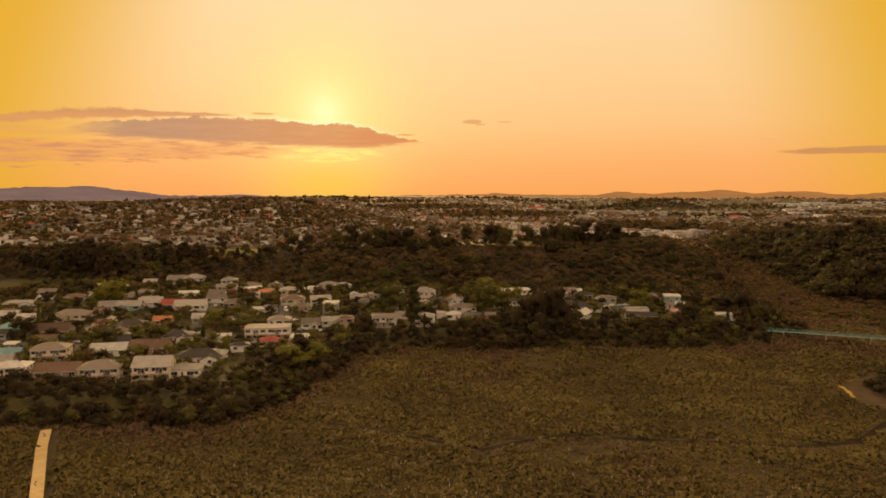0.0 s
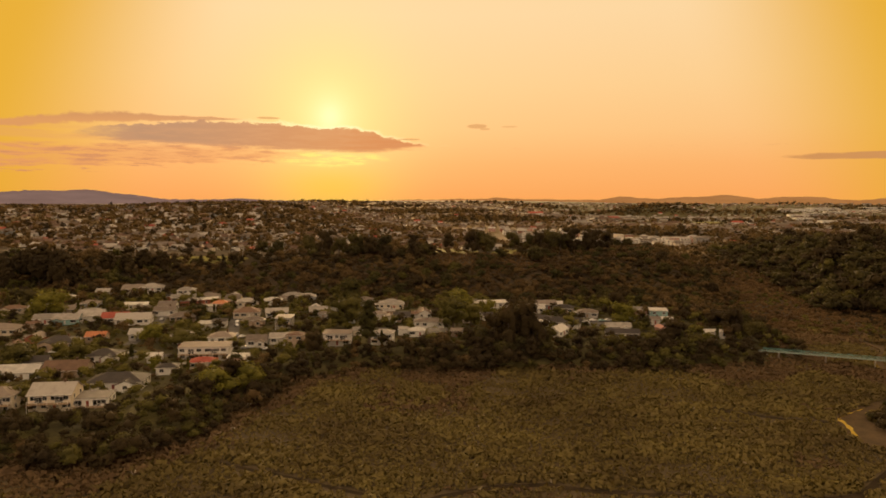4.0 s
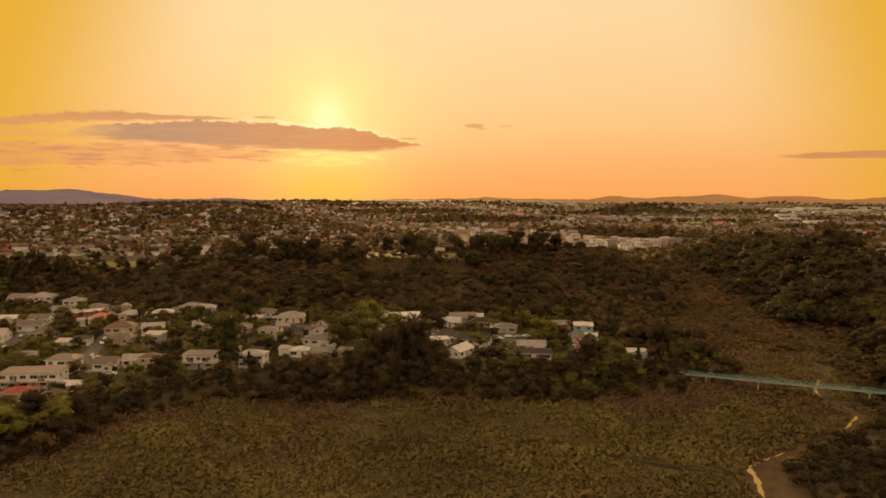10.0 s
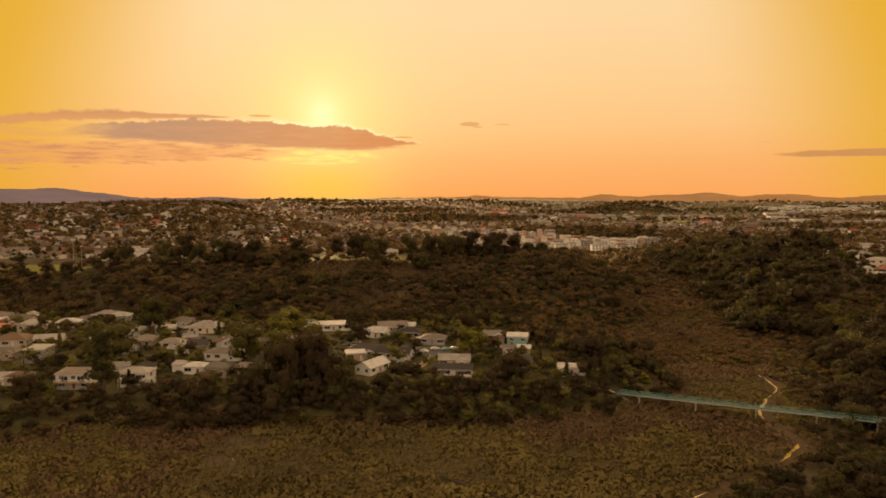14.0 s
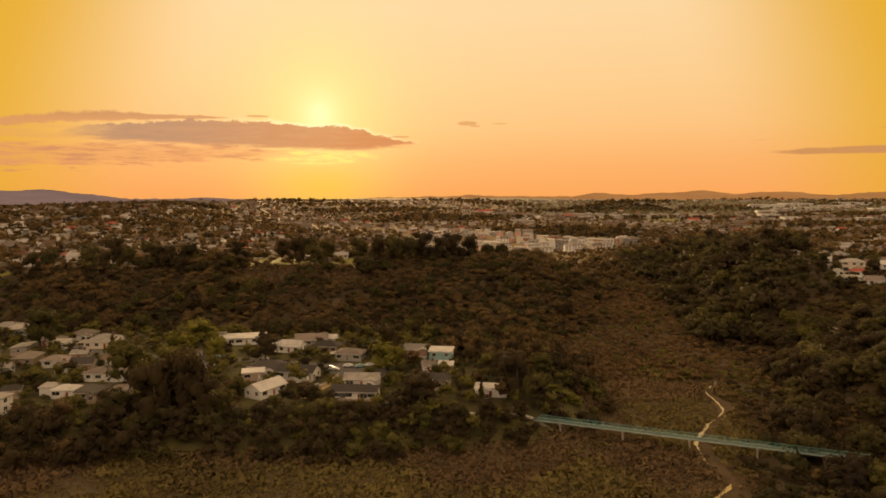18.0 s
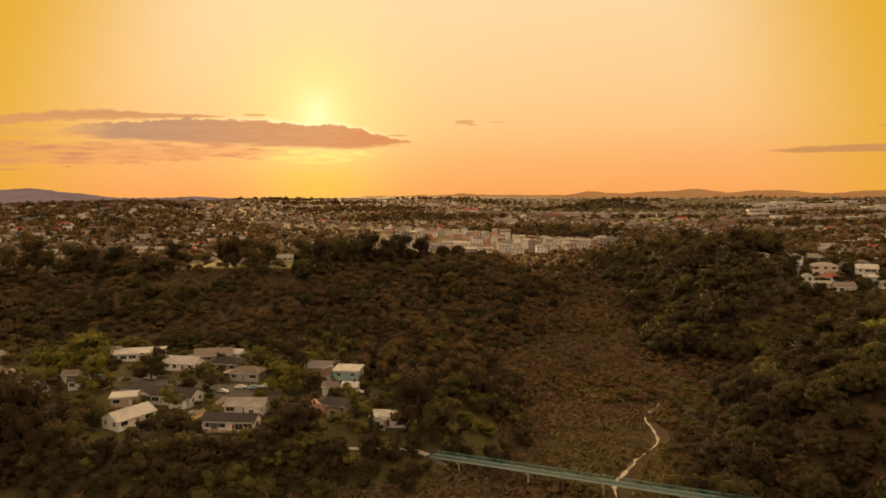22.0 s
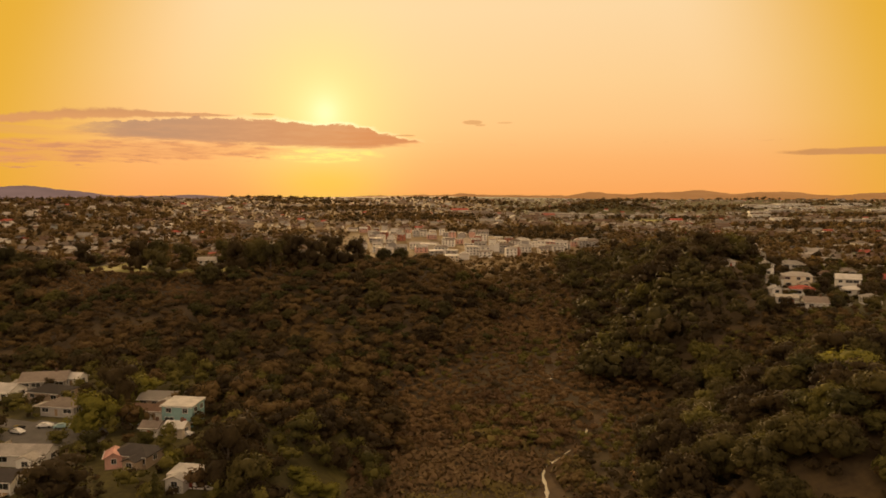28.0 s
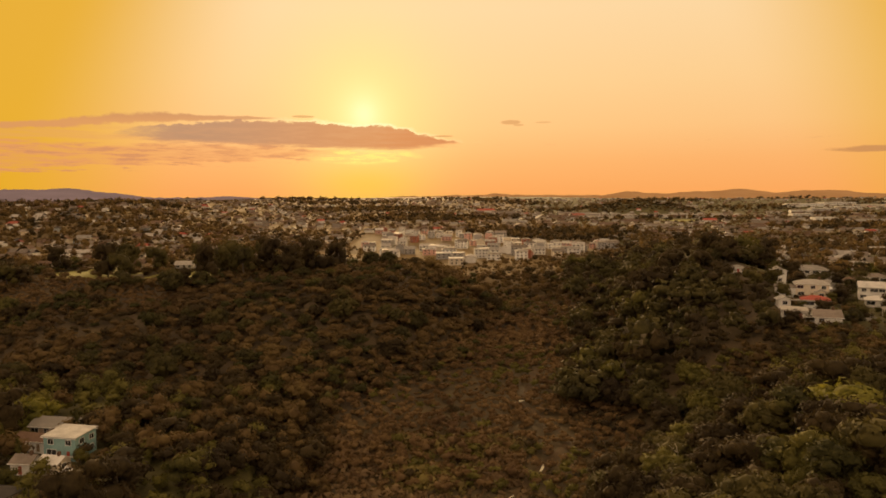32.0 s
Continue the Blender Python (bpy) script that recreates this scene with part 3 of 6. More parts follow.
def scatter_mesh(name, templates, xs, ys, zs, sizes, materials, choice=None, which=None, smooth=False):
    """Many turned and scaled copies of the templates in one mesh."""
    V, F, I, N, base = [], [], [], [], 0
    turn = rng.uniform(0, 6.283, len(xs))
    tall = rng.uniform(0.8, 1.2, len(xs))
    pick = rng.integers(0, len(templates), len(xs)) if which is None else which
    for k, (tv, tf, tn) in enumerate(templates):
        s = np.where(pick == k)[0]
        if not len(s):
            continue
        c, sn, sc = np.cos(turn[s])[:, None], np.sin(turn[s])[:, None], sizes[s][:, None]
        px = (tv[None, :, 0] * c - tv[None, :, 1] * sn) * sc + xs[s][:, None]
        py = (tv[None, :, 0] * sn + tv[None, :, 1] * c) * sc + ys[s][:, None]
        pz = tv[None, :, 2] * sc * tall[s][:, None] + zs[s][:, None]
        V.append(np.stack([px, py, pz], -1).reshape(-1, 3))
        N.append(np.stack([tn[None, :, 0] * c - tn[None, :, 1] * sn, tn[None, :, 0] * sn + tn[None, :, 1] * c, np.broadcast_to(tn[None, :, 2], px.shape)], -1).reshape(-1, 3))
        F.append((tf[None] + (np.arange(len(s)) * len(tv))[:, None, None]).reshape(-1, 3) + base)
        if choice is not None:
            I.append(np.repeat(choice[s], len(tf)))
        base += len(s) * len(tv)
    return mesh_np(name, np.concatenate(V), np.concatenate(F), materials, np.concatenate(I) if I else None, smooth, np.concatenate(N))


def jitter_grid(x0, x1, y0, y1, step):
    xs, ys = np.meshgrid(np.arange(x0, x1, step), np.arange(y0, y1, step))
    xs, ys = xs.ravel() + rng.uniform(-.55, .55, xs.size) * step, ys.ravel() + rng.uniform(-.55, .55, xs.size) * step
    return xs, ys


def stuff(name, me, label, category):
    return tagged(new(name, me), label, category, kind="stuff")


# ---- houses ----
WINDOW = {}


def window_meshes(w, h):
    if (w, h) not in WINDOW:
        bm = bmesh.new()
        for x0, x1, z0, z1 in ((-w / 2 - .07, -w / 2 + .03, -.07, h + .07), (w / 2 - .03, w / 2 + .07, -.07, h + .07), (-.03, .03, 0, h), (-w / 2, w / 2, -.1, .03), (-w / 2, w / 2, h - .03, h + .07)):
            add_box(bm, x0, x1, -.09, .02, z0, z1)
        frame_me = bpy.data.meshes.new("window_frame")
        bm.to_mesh(frame_me), bm.free()
        frame_me.materials.append(trim_white)
        bm = box(-w / 2, w / 2, -.05, 0.0, 0, h)
        pane_me = bpy.data.meshes.new("pane")
        bm.to_mesh(pane_me), bm.free()
        pane_me.materials.append(glass)
        WINDOW[(w, h)] = frame_me, pane_me
    return WINDOW[(w, h)]


def plain_window():
    """One small mesh with frame and pane, for walls seen from afar."""
    if "plain" not in WINDOW:
        bm = bmesh.new()
        add_box(bm, -.87, .87, -.05, .02, -.08, 1.28)
        n = len(bm.faces)
        add_box(bm, -.8, .8, -.07, .0, 0, 1.2)
        bm.faces.ensure_lookup_table()
        for k in range(n, len(bm.faces)):
            bm.faces[k].material_index = 1
        me = bpy.data.meshes.new("window")
        bm.to_mesh(me), bm.free()
        me.materials.append(trim_white), me.materials.append(glass)
        WINDOW["plain"] = me
    return WINDOW["plain"]


def add_window(parent, x, y, z, turn, w=1.6, h=1.35):
    frame_me, pane_me = window_meshes(w, h)
    ob = shared("window", frame_me, parent, pose(x, y, z, 0, 0, turn))
    shared("pane", pane_me, ob, Matrix.Identity(4))


def gable_prism(w, d, z0, rise, over, thick):
    """A pitched roof along x: two slabs that meet at the ridge."""
    bm = bmesh.new()
    a, b = w / 2 + over, d / 2 + over
    drop = rise * over / (d / 2)
    outer = [(-b, z0 - drop), (0, z0 + rise), (b, z0 - drop)]
    inner = [(b, z0 - drop - thick), (0, z0 + rise - thick), (-b, z0 - drop - thick)]
    ring = outer + inner
    return poly_solid(bm, [[(-a, y, z) for y, z in ring], [(a, y, z) for y, z in ring]])


def hip_roof(w, d, z0, rise, over, thick):
    bm = bmesh.new()
    a, b = w / 2 + over, d / 2 + over
    rl = max(a - b, 0.3)
    lo = [bm.verts.new(p) for p in ((-a, -b, z0 - thick), (a, -b, z0 - thick), (a, b, z0 - thick), (-a, b, z0 - thick))]
    up = [bm.verts.new(p) for p in ((-a, -b, z0), (a, -b, z0), (a, b, z0), (-a, b, z0))]
    r0, r1 = bm.verts.new((-rl, 0, z0 + rise)), bm.verts.new((rl, 0, z0 + rise))
    bm.faces.new(lo[::-1])
    for i in range(4):
        bm.faces.new((lo[i], lo[(i + 1) % 4], up[(i + 1) % 4], up[i]))
    bm.faces.new((up[0], up[1], r1, r0)), bm.faces.new((up[1], up[2], r1)), bm.faces.new((up[2], up[3], r0, r1)), bm.faces.new((up[3], up[0], r0))
    return bm


SHOWN = {"white": "white", "pale": "pale grey", "grey": "grey", "dark": "dark", "brown": "brown", "red": "red", "orange": "orange", "teal": "teal", "pink": "pink", "cream": "cream", "tan": "tan", "brick": "red-brick", "blue": "blue-grey"}
KINDS = {"gable": "gabled", "hip": "hipped", "flat": "low flat"}
PLOTS = []


def house(x, y, turn, w, d, storeys, roof, wall, cover, extra="", name="house", group="houses of the suburb", rich=True):
    flip = d > w and roof != "flat"
    if flip:
        w, d, turn = d, w, turn + 90
    if 95 < turn % 360 < 265:
        turn -= 180
    z = at(x, y)
    low = min(at(x + i * w / 2, y + j * d / 2) for i in (-1, 1) for j in (-1, 1))
    base = z + 0.25
    h = 2.7 * storeys + 0.2
    PLOTS.append((x, y, max(w, d) / 2 + 1.5))
    ob = empty(name, x, y, base, turn)
    rise = 0.27 * d if roof == "gable" else 0.22 * d
    # walls, with gable ends where the roof has them
    bm = bmesh.new()
    f = low - base - 0.6
    if roof == "gable":
        ring = [(-d / 2, f), (d / 2, f), (d / 2, h), (0, h + rise - .12), (-d / 2, h)]
        poly_solid(bm, [[(-w / 2, b, c) for b, c in ring], [(w / 2, b, c) for b, c in ring]])
    else:
        add_box(bm, -w / 2, w / 2, -d / 2, d / 2, f, h)
    part("wall", bm, wall_mats[wall], ob)
    if roof == "gable":
        part("roof", gable_prism(w, d, h, rise, .5, .16), roof_mats[cover], ob)
    elif roof == "hip":
        part("roof", hip_roof(w, d, h, rise, .55, .18), roof_mats[cover], ob)
    else:
        bm = bmesh.new()
        a, b = w / 2 + .4, d / 2 + .4
        poly_solid(bm, [[(-a, -b, h + .02), (a, -b, h + .02), (a, b, h + .5), (-a, b, h + .5)], [(-a, -b, h + .2), (a, -b, h + .2), (a, b, h + .7), (-a, b, h + .7)]])
        part("roof", bm, roof_mats[cover], ob)
    a, b = w / 2 + (.5 if roof != "flat" else .41), d / 2 + (.53 if roof != "flat" else .43)
    zz = h - (.27 if roof == "gable" else .18)
    for s in (-1, 1):
        part("gutter", box(-a, a, s * b - .06, s * b + .06, zz - .02, zz + .14), trim_white, ob)
    r = random.Random(int(x * 131 + y * 17))
    for s in range(storeys):
        sill = 0.95 + 2.7 * s
        n = max(1, int(w / 3.4))
        for i in range(n):
            px = -w / 2 + (i + 0.5) * w / n + r.uniform(-.3, .3)
            wide = r.choice((1.6, 2.2, 2.8))
            if s == 0 and i == n // 2 and rich:
                part("door", box(px - .45, px + .45, -d / 2 - .06, -d / 2 + .02, 0.02, 2.05), r.choice((timber, trim_white, roof_mats["red"])), ob, "closed front door")
            else:
                if rich:
                    add_window(ob, px, -d / 2 - .004, sill, 0, wide)
                else:
                    shared("window", plain_window(), ob, pose(px, -d / 2 - .004, sill))
        n = max(1, int(d / 3.8)) if rich else 0
        for i in range(n):
            py = -d / 2 + (i + 0.5) * d / n + r.uniform(-.3, .3)
            wide = r.choice((1.2, 1.6))
            add_window(ob, w / 2 + .004, py, sill, 90, wide)
            add_window(ob, -w / 2 - .004, py, sill, -90, wide)
    if extra in ("balcony", "deck"):
        fl = 2.65 if extra == "balcony" else 0.15
        for i, px in enumerate((-w * .25, w * .22)):
            add_window(ob, px, -d / 2 - .03, fl + .06, 0, 2.6, 2.05)
        deck = part("balcony" if extra == "balcony" else "deck", box(-w / 2 + .3, w / 2 - .3, -d / 2 - 2.2, -d / 2 - .02, fl - .18, fl), timber, ob, "timber deck with rails")
        k = max(3, int(w / 2.6))
        for i in range(k):
            px = -w / 2 + .4 + i * (w - .8) / (k - 1)
            part("post", box(px - .06, px + .06, -d / 2 - 2.18, -d / 2 - 2.06, f if i % 1 == 0 else fl, fl + 1.0), trim_white, deck)
        part("rail", box(-w / 2 + .3, w / 2 - .3, -d / 2 - 2.16, -d / 2 - 2.08, fl + .95, fl + 1.05), trim_white, deck)
    if rich and w > 9 and not extra and r.random() < .6:
        # a wing that steps forward, with its own roof
        ww, wd, wx = w * r.uniform(.32, .45), r.uniform(2.2, 3.4), r.choice((-1, 1)) * w * .25
        wh = 2.75
        bm = bmesh.new()
        ring = [(-ww / 2, f), (ww / 2, f), (ww / 2, wh), (0, wh + ww * .2), (-ww / 2, wh)]
        poly_solid(bm, [[(wx + a_, -d / 2 - wd, c_) for a_, c_ in ring], [(wx + a_, -d / 2 - .01, c_) for a_, c_ in ring]])
        part("wall", bm, wall_mats[wall], ob)
        bm = bmesh.new()
        o = ww / 2 + .35
        ring = [(-o, wh - .14), (0, wh + ww * .2 + .06), (o, wh - .14), (o, wh - .28), (0, wh + ww * .2 - .1), (-o, wh - .28)]
        poly_solid(bm, [[(wx + a_, -d / 2 - wd - .4, c_) for a_, c_ in ring], [(wx + a_, -d / 2 + (d * .3 if roof != "flat" else .2), c_) for a_, c_ in ring]])
        part("roof", bm, roof_mats[cover], ob)
        add_window(ob, wx, -d / 2 - wd - .004, .95, 0, 1.6)
    elif rich and w > 8 and not extra and r.random() < .5:
        bm = bmesh.new()
        poly_solid(bm, [[(-w / 2 - 3.2, -d / 2, 2.3), (-w / 2 - .05, -d / 2, 2.45), (-w / 2 - .05, d * .2, 2.45), (-w / 2 - 3.2, d * .2, 2.3)], [(-w / 2 - 3.2, -d / 2, 2.4), (-w / 2 - .05, -d / 2, 2.55), (-w / 2 - .05, d * .2, 2.55), (-w / 2 - 3.2, d * .2, 2.4)]])
        port = part("carport_roof", bm, roof_mats["pale"], ob, "pale sheet roof over a carport")
        for py in (-d / 2 + .1, d * .2 - .1):
            part("post", box(-w / 2 - 3.1, -w / 2 - 2.98, py - .06, py + .06, f, 2.3), timber, port)
    if rich and r.random() < .3 and roof != "flat":
        part("chimney", box(w * .2, w * .2 + .7, -.35, .35, h + .3, h + rise + .9, .04), roof_mats["brown"], ob, "brick chimney")
    size = "two-storey" if storeys == 2 else ("three-storey" if storeys > 2 else "single-storey")
    tagged(ob, f"{SHOWN[wall]} {size} house with a {KINDS[roof]} {SHOWN[cover]} roof" + (" and balcony" if extra == "balcony" else " and deck" if extra else ""), "house", group)
    return ob


house(-89, 345, 6, 21.7, 9.7, 2, "flat", "white", "grey", extra="balcony")
house(-71, 337, 4, 9.4, 6.6, 1, "flat", "white", "white")
house(-84, 328, 10, 10.4, 7.3, 1, "hip", "cream", "red")
house(-88, 365, 8, 11.3, 9.1, 2, "hip", "white", "grey")
house(-113, 380, 20, 10.9, 8.7, 1, "hip", "cream", "pale")
house(-72, 369, 5, 9.4, 8.5, 1, "gable", "white", "grey")
house(-53, 368, 0, 7.8, 7.1, 2, "hip", "tan", "brown")
house(-33, 372, 0, 13.2, 7.9, 2, "flat", "white", "grey", extra="balcony")
house(-11, 374, -4, 10.6, 7.4, 2, "hip", "white", "pale", extra="balcony")
house(-110, 405, 5, 7.3, 6.6, 1, "flat", "white", "white")
house(-104, 410, 12, 7.7, 7.0, 1, "flat", "white", "dark")
house(-67, 405, 0, 8.4, 8.4, 2, "flat", "grey", "pale", extra="balcony")
house(-96, 434, 12, 14.6, 11.7, 1, "hip", "cream", "brown")
house(-86, 412, 8, 12.0, 7.2, 1, "hip", "tan", "grey")
house(-119, 458, 10, 9.8, 7.8, 1, "hip", "tan", "orange")
house(-157, 502, 10, 10.9, 8.7, 2, "hip", "white", "pale")
house(-156, 486, 15, 9.6, 6.7, 1, "gable", "white", "pale")
house(-138, 492, 0, 11.8, 9.4, 1, "hip", "white", "grey")
house(-117, 477, 4, 9.1, 9.1, 1, "gable", "cream", "grey")
house(-171, 456, 6, 16.0, 8.0, 1, "flat", "cream", "white")
house(-153, 414, 12, 18.0, 10.8, 1, "gable", "white", "pale")
house(-145, 437, 10, 11.6, 8.1, 1, "gable", "white", "grey")
house(-129, 423, 10, 13.6, 9.5, 1, "hip", "tan", "grey")
house(-85, 504, 0, 13.9, 9.7, 1, "hip", "cream", "pale")
house(-199, 523, 0, 6.4, 5.7, 1, "flat", "white", "white")
house(-219, 513, 6, 9.6, 6.7, 1, "gable", "grey", "pale")
house(-108, 335, 14, 6.0, 5.4, 1, "gable", "white", "white")
house(-95, 317, 12, 8.3, 5.8, 1, "hip", "white", "dark")
house(-105, 466, 6, 12.7, 8.9, 1, "hip", "cream", "pale")
house(-123, 448, 10, 8.0, 6.4, 1, "flat", "white", "pale")
house(-34, 459, 0, 8.4, 6.8, 1, "flat", "white", "white")
house(-19, 429, 5, 9.0, 7.2, 1, "hip", "white", "grey")
house(-11, 422, 8, 6.1, 8.6, 1, "gable", "white", "grey")
house(-5, 424, 8, 8.7, 7.8, 1, "gable", "tan", "dark")
house(-14, 462, 4, 15.0, 12.0, 1, "hip", "cream", "pale")
house(11, 412, -3, 16.1, 8.0, 1, "hip", "white", "grey")
house(16, 390, -2, 9.8, 7.9, 1, "flat", "tan", "dark")
house(5, 392, 0, 8.1, 6.5, 1, "hip", "white", "white")
house(-2, 394, 0, 5.2, 5.0, 1, "flat", "white", "pale")
house(-33, 480, 0, 10.3, 8.2, 1, "hip", "white", "grey")
house(26, 391, -4, 5.9, 5.0, 1, "flat", "tan", "grey")
house(78, 391, 60, 13.3, 7.8, 1, "gable", "white", "white")
house(86, 410, -14, 15.0, 8.2, 1, "gable", "white", "dark")
house(111, 388, -6, 16.4, 6.6, 1, "gable", "white", "dark", extra="deck")
house(112, 402, -2, 13.0, 6.5, 1, "gable", "white", "pale")
house(73, 452, -14, 14.0, 7.7, 1, "gable", "white", "white")
house(48, 468, 12, 20.7, 9.3, 1, "flat", "white", "white")
house(73, 417, -12, 14.2, 8.5, 1, "hip", "white", "dark")
house(69, 408, 14, 8.2, 5.0, 1, "flat", "tan", "white")
house(103, 437, -10, 11.4, 8.0, 1, "hip", "grey", "grey")
house(91, 451, -14, 12.1, 8.4, 1, "hip", "tan", "dark")
house(81, 465, 10, 14.6, 8.8, 1, "gable", "grey", "grey")
house(36, 471, 0, 6.6, 5.3, 1, "gable", "white", "pale")
house(90, 467, -10, 5.7, 5.2, 1, "gable", "white", "white")
house(32, 422, 0, 5.0, 5.0, 1, "hip", "cream", "dark")
house(37, 435, 10, 5.3, 5.0, 1, "gable", "white", "grey")
house(44, 427, 16, 6.8, 5.4, 1, "gable", "white", "dark")
house(160, 390, -9, 11.2, 5.1, 1, "flat", "white", "white")
house(131, 443, -6, 13.6, 6.8, 1, "gable", "tan", "pale")
house(142, 430, -8, 9.4, 7.6, 2, "flat", "teal", "white")
house(131, 433, -8, 9.6, 5.0, 1, "gable", "white", "brown")
house(137, 420, -4, 5.1, 5.0, 1, "gable", "white", "grey")
house(135, 401, 20, 4.0, 5.0, 1, "gable", "pink", "pink")
house(-116, 272, 8, 14.0, 11.2, 2, "gable", "cream", "pale", extra="balcony")
house(-105, 275, 8, 13.3, 8.0, 1, "flat", "white", "pale", extra="deck")
house(-106, 297, 8, 20.3, 12.2, 1, "hip", "white", "dark")
house(-135, 268, 10, 14.6, 10.2, 2, "hip", "cream", "grey", extra="balcony")
house(-154, 272, 10, 16.4, 9.9, 1, "gable", "tan", "brown")
house(-169, 266, 12, 12.0, 8.4, 2, "hip", "white", "white", extra="balcony")
house(-173, 300, 14, 14.3, 10.0, 2, "hip", "cream", "grey", extra="balcony")
house(-192, 301, 8, 10.0, 8.0, 1, "gable", "teal", "teal")
house(-152, 310, 10, 15.2, 9.1, 1, "gable", "white", "white")
house(-135, 314, 10, 16.4, 11.5, 1, "gable", "tan", "brown")
house(-132, 339, 8, 13.4, 10.7, 1, "hip", "white", "dark")
house(-203, 352, 8, 19.8, 11.9, 1, "gable", "grey", "brown")
house(-225, 356, 8, 15.8, 11.0, 1, "hip", "teal", "teal")
house(-166, 364, 10, 16.4, 11.5, 1, "hip", "tan", "dark")
house(-154, 375, 8, 9.1, 7.3, 1, "gable", "tan", "orange")
house(-189, 412, 10, 13.3, 9.3, 1, "gable", "teal", "pale")
house(-180, 421, 10, 13.5, 10.8, 1, "gable", "white", "pale")
house(-164, 416, 10, 13.7, 9.6, 1, "gable", "cream", "red")
house(-233, 382, 8, 9.2, 7.4, 1, "gable", "white", "white")
house(-212, 390, 8, 19.1, 11.5, 1, "hip", "cream", "grey")
house(-259, 421, 8, 19.0, 9.5, 1, "flat", "white", "pale")
house(-254, 398, 8, 9.6, 6.8, 1, "hip", "cream", "brown")
house(-192, 528, 10, 14.8, 11.9, 1, "hip", "white", "pale")
house(-204, 525, 10, 13.5, 10.8, 1, "gable", "cream", "grey")
house(365, 497, -14, 8.2, 7.5, 1, "gable", "white", "grey")
house(358, 505, -20, 8.0, 5.0, 1, "flat", "white", "pale")
house(361, 521, -10, 4.2, 4.6, 1, "gable", "white", "white")
house(374, 524, -18, 9.2, 6.4, 1, "hip", "white", "red")
house(381, 543, -18, 12.0, 7.0, 2, "hip", "cream", "pale")
house(370, 541, -20, 7.2, 6.0, 1, "flat", "white", "grey")
house(416, 620, -16, 14.5, 8.6, 2, "hip", "white", "pale")
house(404, 583, -10, 6.0, 5.4, 1, "hip", "white", "pale")
house(376, 562, -12, 5.0, 7.4, 2, "gable", "white", "pale")
house(413, 674, -10, 7.0, 6.6, 1, "gable", "white", "white")
house(362, 571, -14, 4.2, 4.0, 1, "hip", "white", "pale")
house(412, 556, -24, 10.2, 7.6, 2, "gable", "white", "white")
house(404, 538, -24, 7.8, 6.4, 1, "hip", "white", "white")
house(452, 628, -20, 11.0, 7.4, 1, "hip", "white", "grey")
house(428, 603, -14, 10.6, 8.0, 1, "hip", "tan", "brown")
house(482, 713, -12, 11.0, 7.6, 1, "hip", "white", "pale")
house(477, 741, -12, 7.2, 6.4, 1, "gable", "tan", "brown")
house(398, 515, -20, 7.4, 6.0, 1, "hip", "white", "pale")
house(571, 812, 0, 11.4, 9.9, 2, "hip", "white", "grey")
house(502, 769, 0, 9.4, 8.2, 1, "gable", "white", "grey")


house(144, 420, -8, 5.5, 4.5, 1, "gable", "cream", "white")
house(140, 403, -12, 10.5, 7.5, 1, "hip", "tan", "dark")

# roofs that fill the blocks between them
r = random.Random(44)
n = 0
for _ in range(6000):
    if n >= 44:
        break
    x, y = r.uniform(-265, 10), r.uniform(285, 500)
    if x < -0.66 * y or float(shore_distance(x, y)) < 14 or (x > -60 and y < 385):
        continue
    if any(math.hypot(x - a, y - b) < c * .72 + 6.2 for a, b, c in PLOTS) or abs(x + 122 - (y - 350) * -.2) < 4:
        continue
    small = r.random() < .3
    house(x, y, r.choice((6, 10, 14, 98)), r.uniform(5, 6.5) if small else r.uniform(9, 12.5), 4.5 if small else r.uniform(7, 8.5), 1, r.choice(("hip", "gable", "gable", "flat")), r.choice(("white", "cream", "blue", "tan", "grey", "brick")), r.choice(("pale", "grey", "brown", "dark", "pale", "grey", "white")))
    n += 1

# ---- the new quarter across the gully ----
def quarter_edge(x, side):
    """Near or far edge of the built-up wedge at x."""
    if side:
        return np.interp(x, [90, 120, 200, 250, 300, 350, 410], [1330, 1330, 1270, 1210, 1150, 1080, 1100])
    return np.interp(x, [90, 120, 160, 204, 252, 295, 333, 400], [1090, 1020, 930, 805, 890, 910, 960, 1050])


r = random.Random(21)
for i in range(165):
    u, v = r.uniform(0, 1), r.uniform(0, 1)
    x = 95 + u * 310
    near, deep = float(quarter_edge(x, 0)), float(quarter_edge(x, 1))
    y = near + v * (deep - near)
    if any(math.hypot(x - a, y - b) < c + 4.5 for a, b, c in PLOTS if b > 780):
        continue
    ob = house(x, y, r.choice((-12, -8, 0, 6, 82)), r.uniform(8, 15), r.uniform(7.5, 9.5), r.choice((2, 2, 3)), "flat" if r.random() < .6 else r.choice(("gable", "hip")), r.choice(("white", "white", "cream", "grey", "white", "grey", "brick", "pink")),
          r.choice(("white", "pale", "pale", "grey", "grey")), name="townhouse_block", group="blocks of the new quarter", rich=False)
    ob["category"] = "apartment block"
    ob["label"] = ob["label"].replace("house", "block")

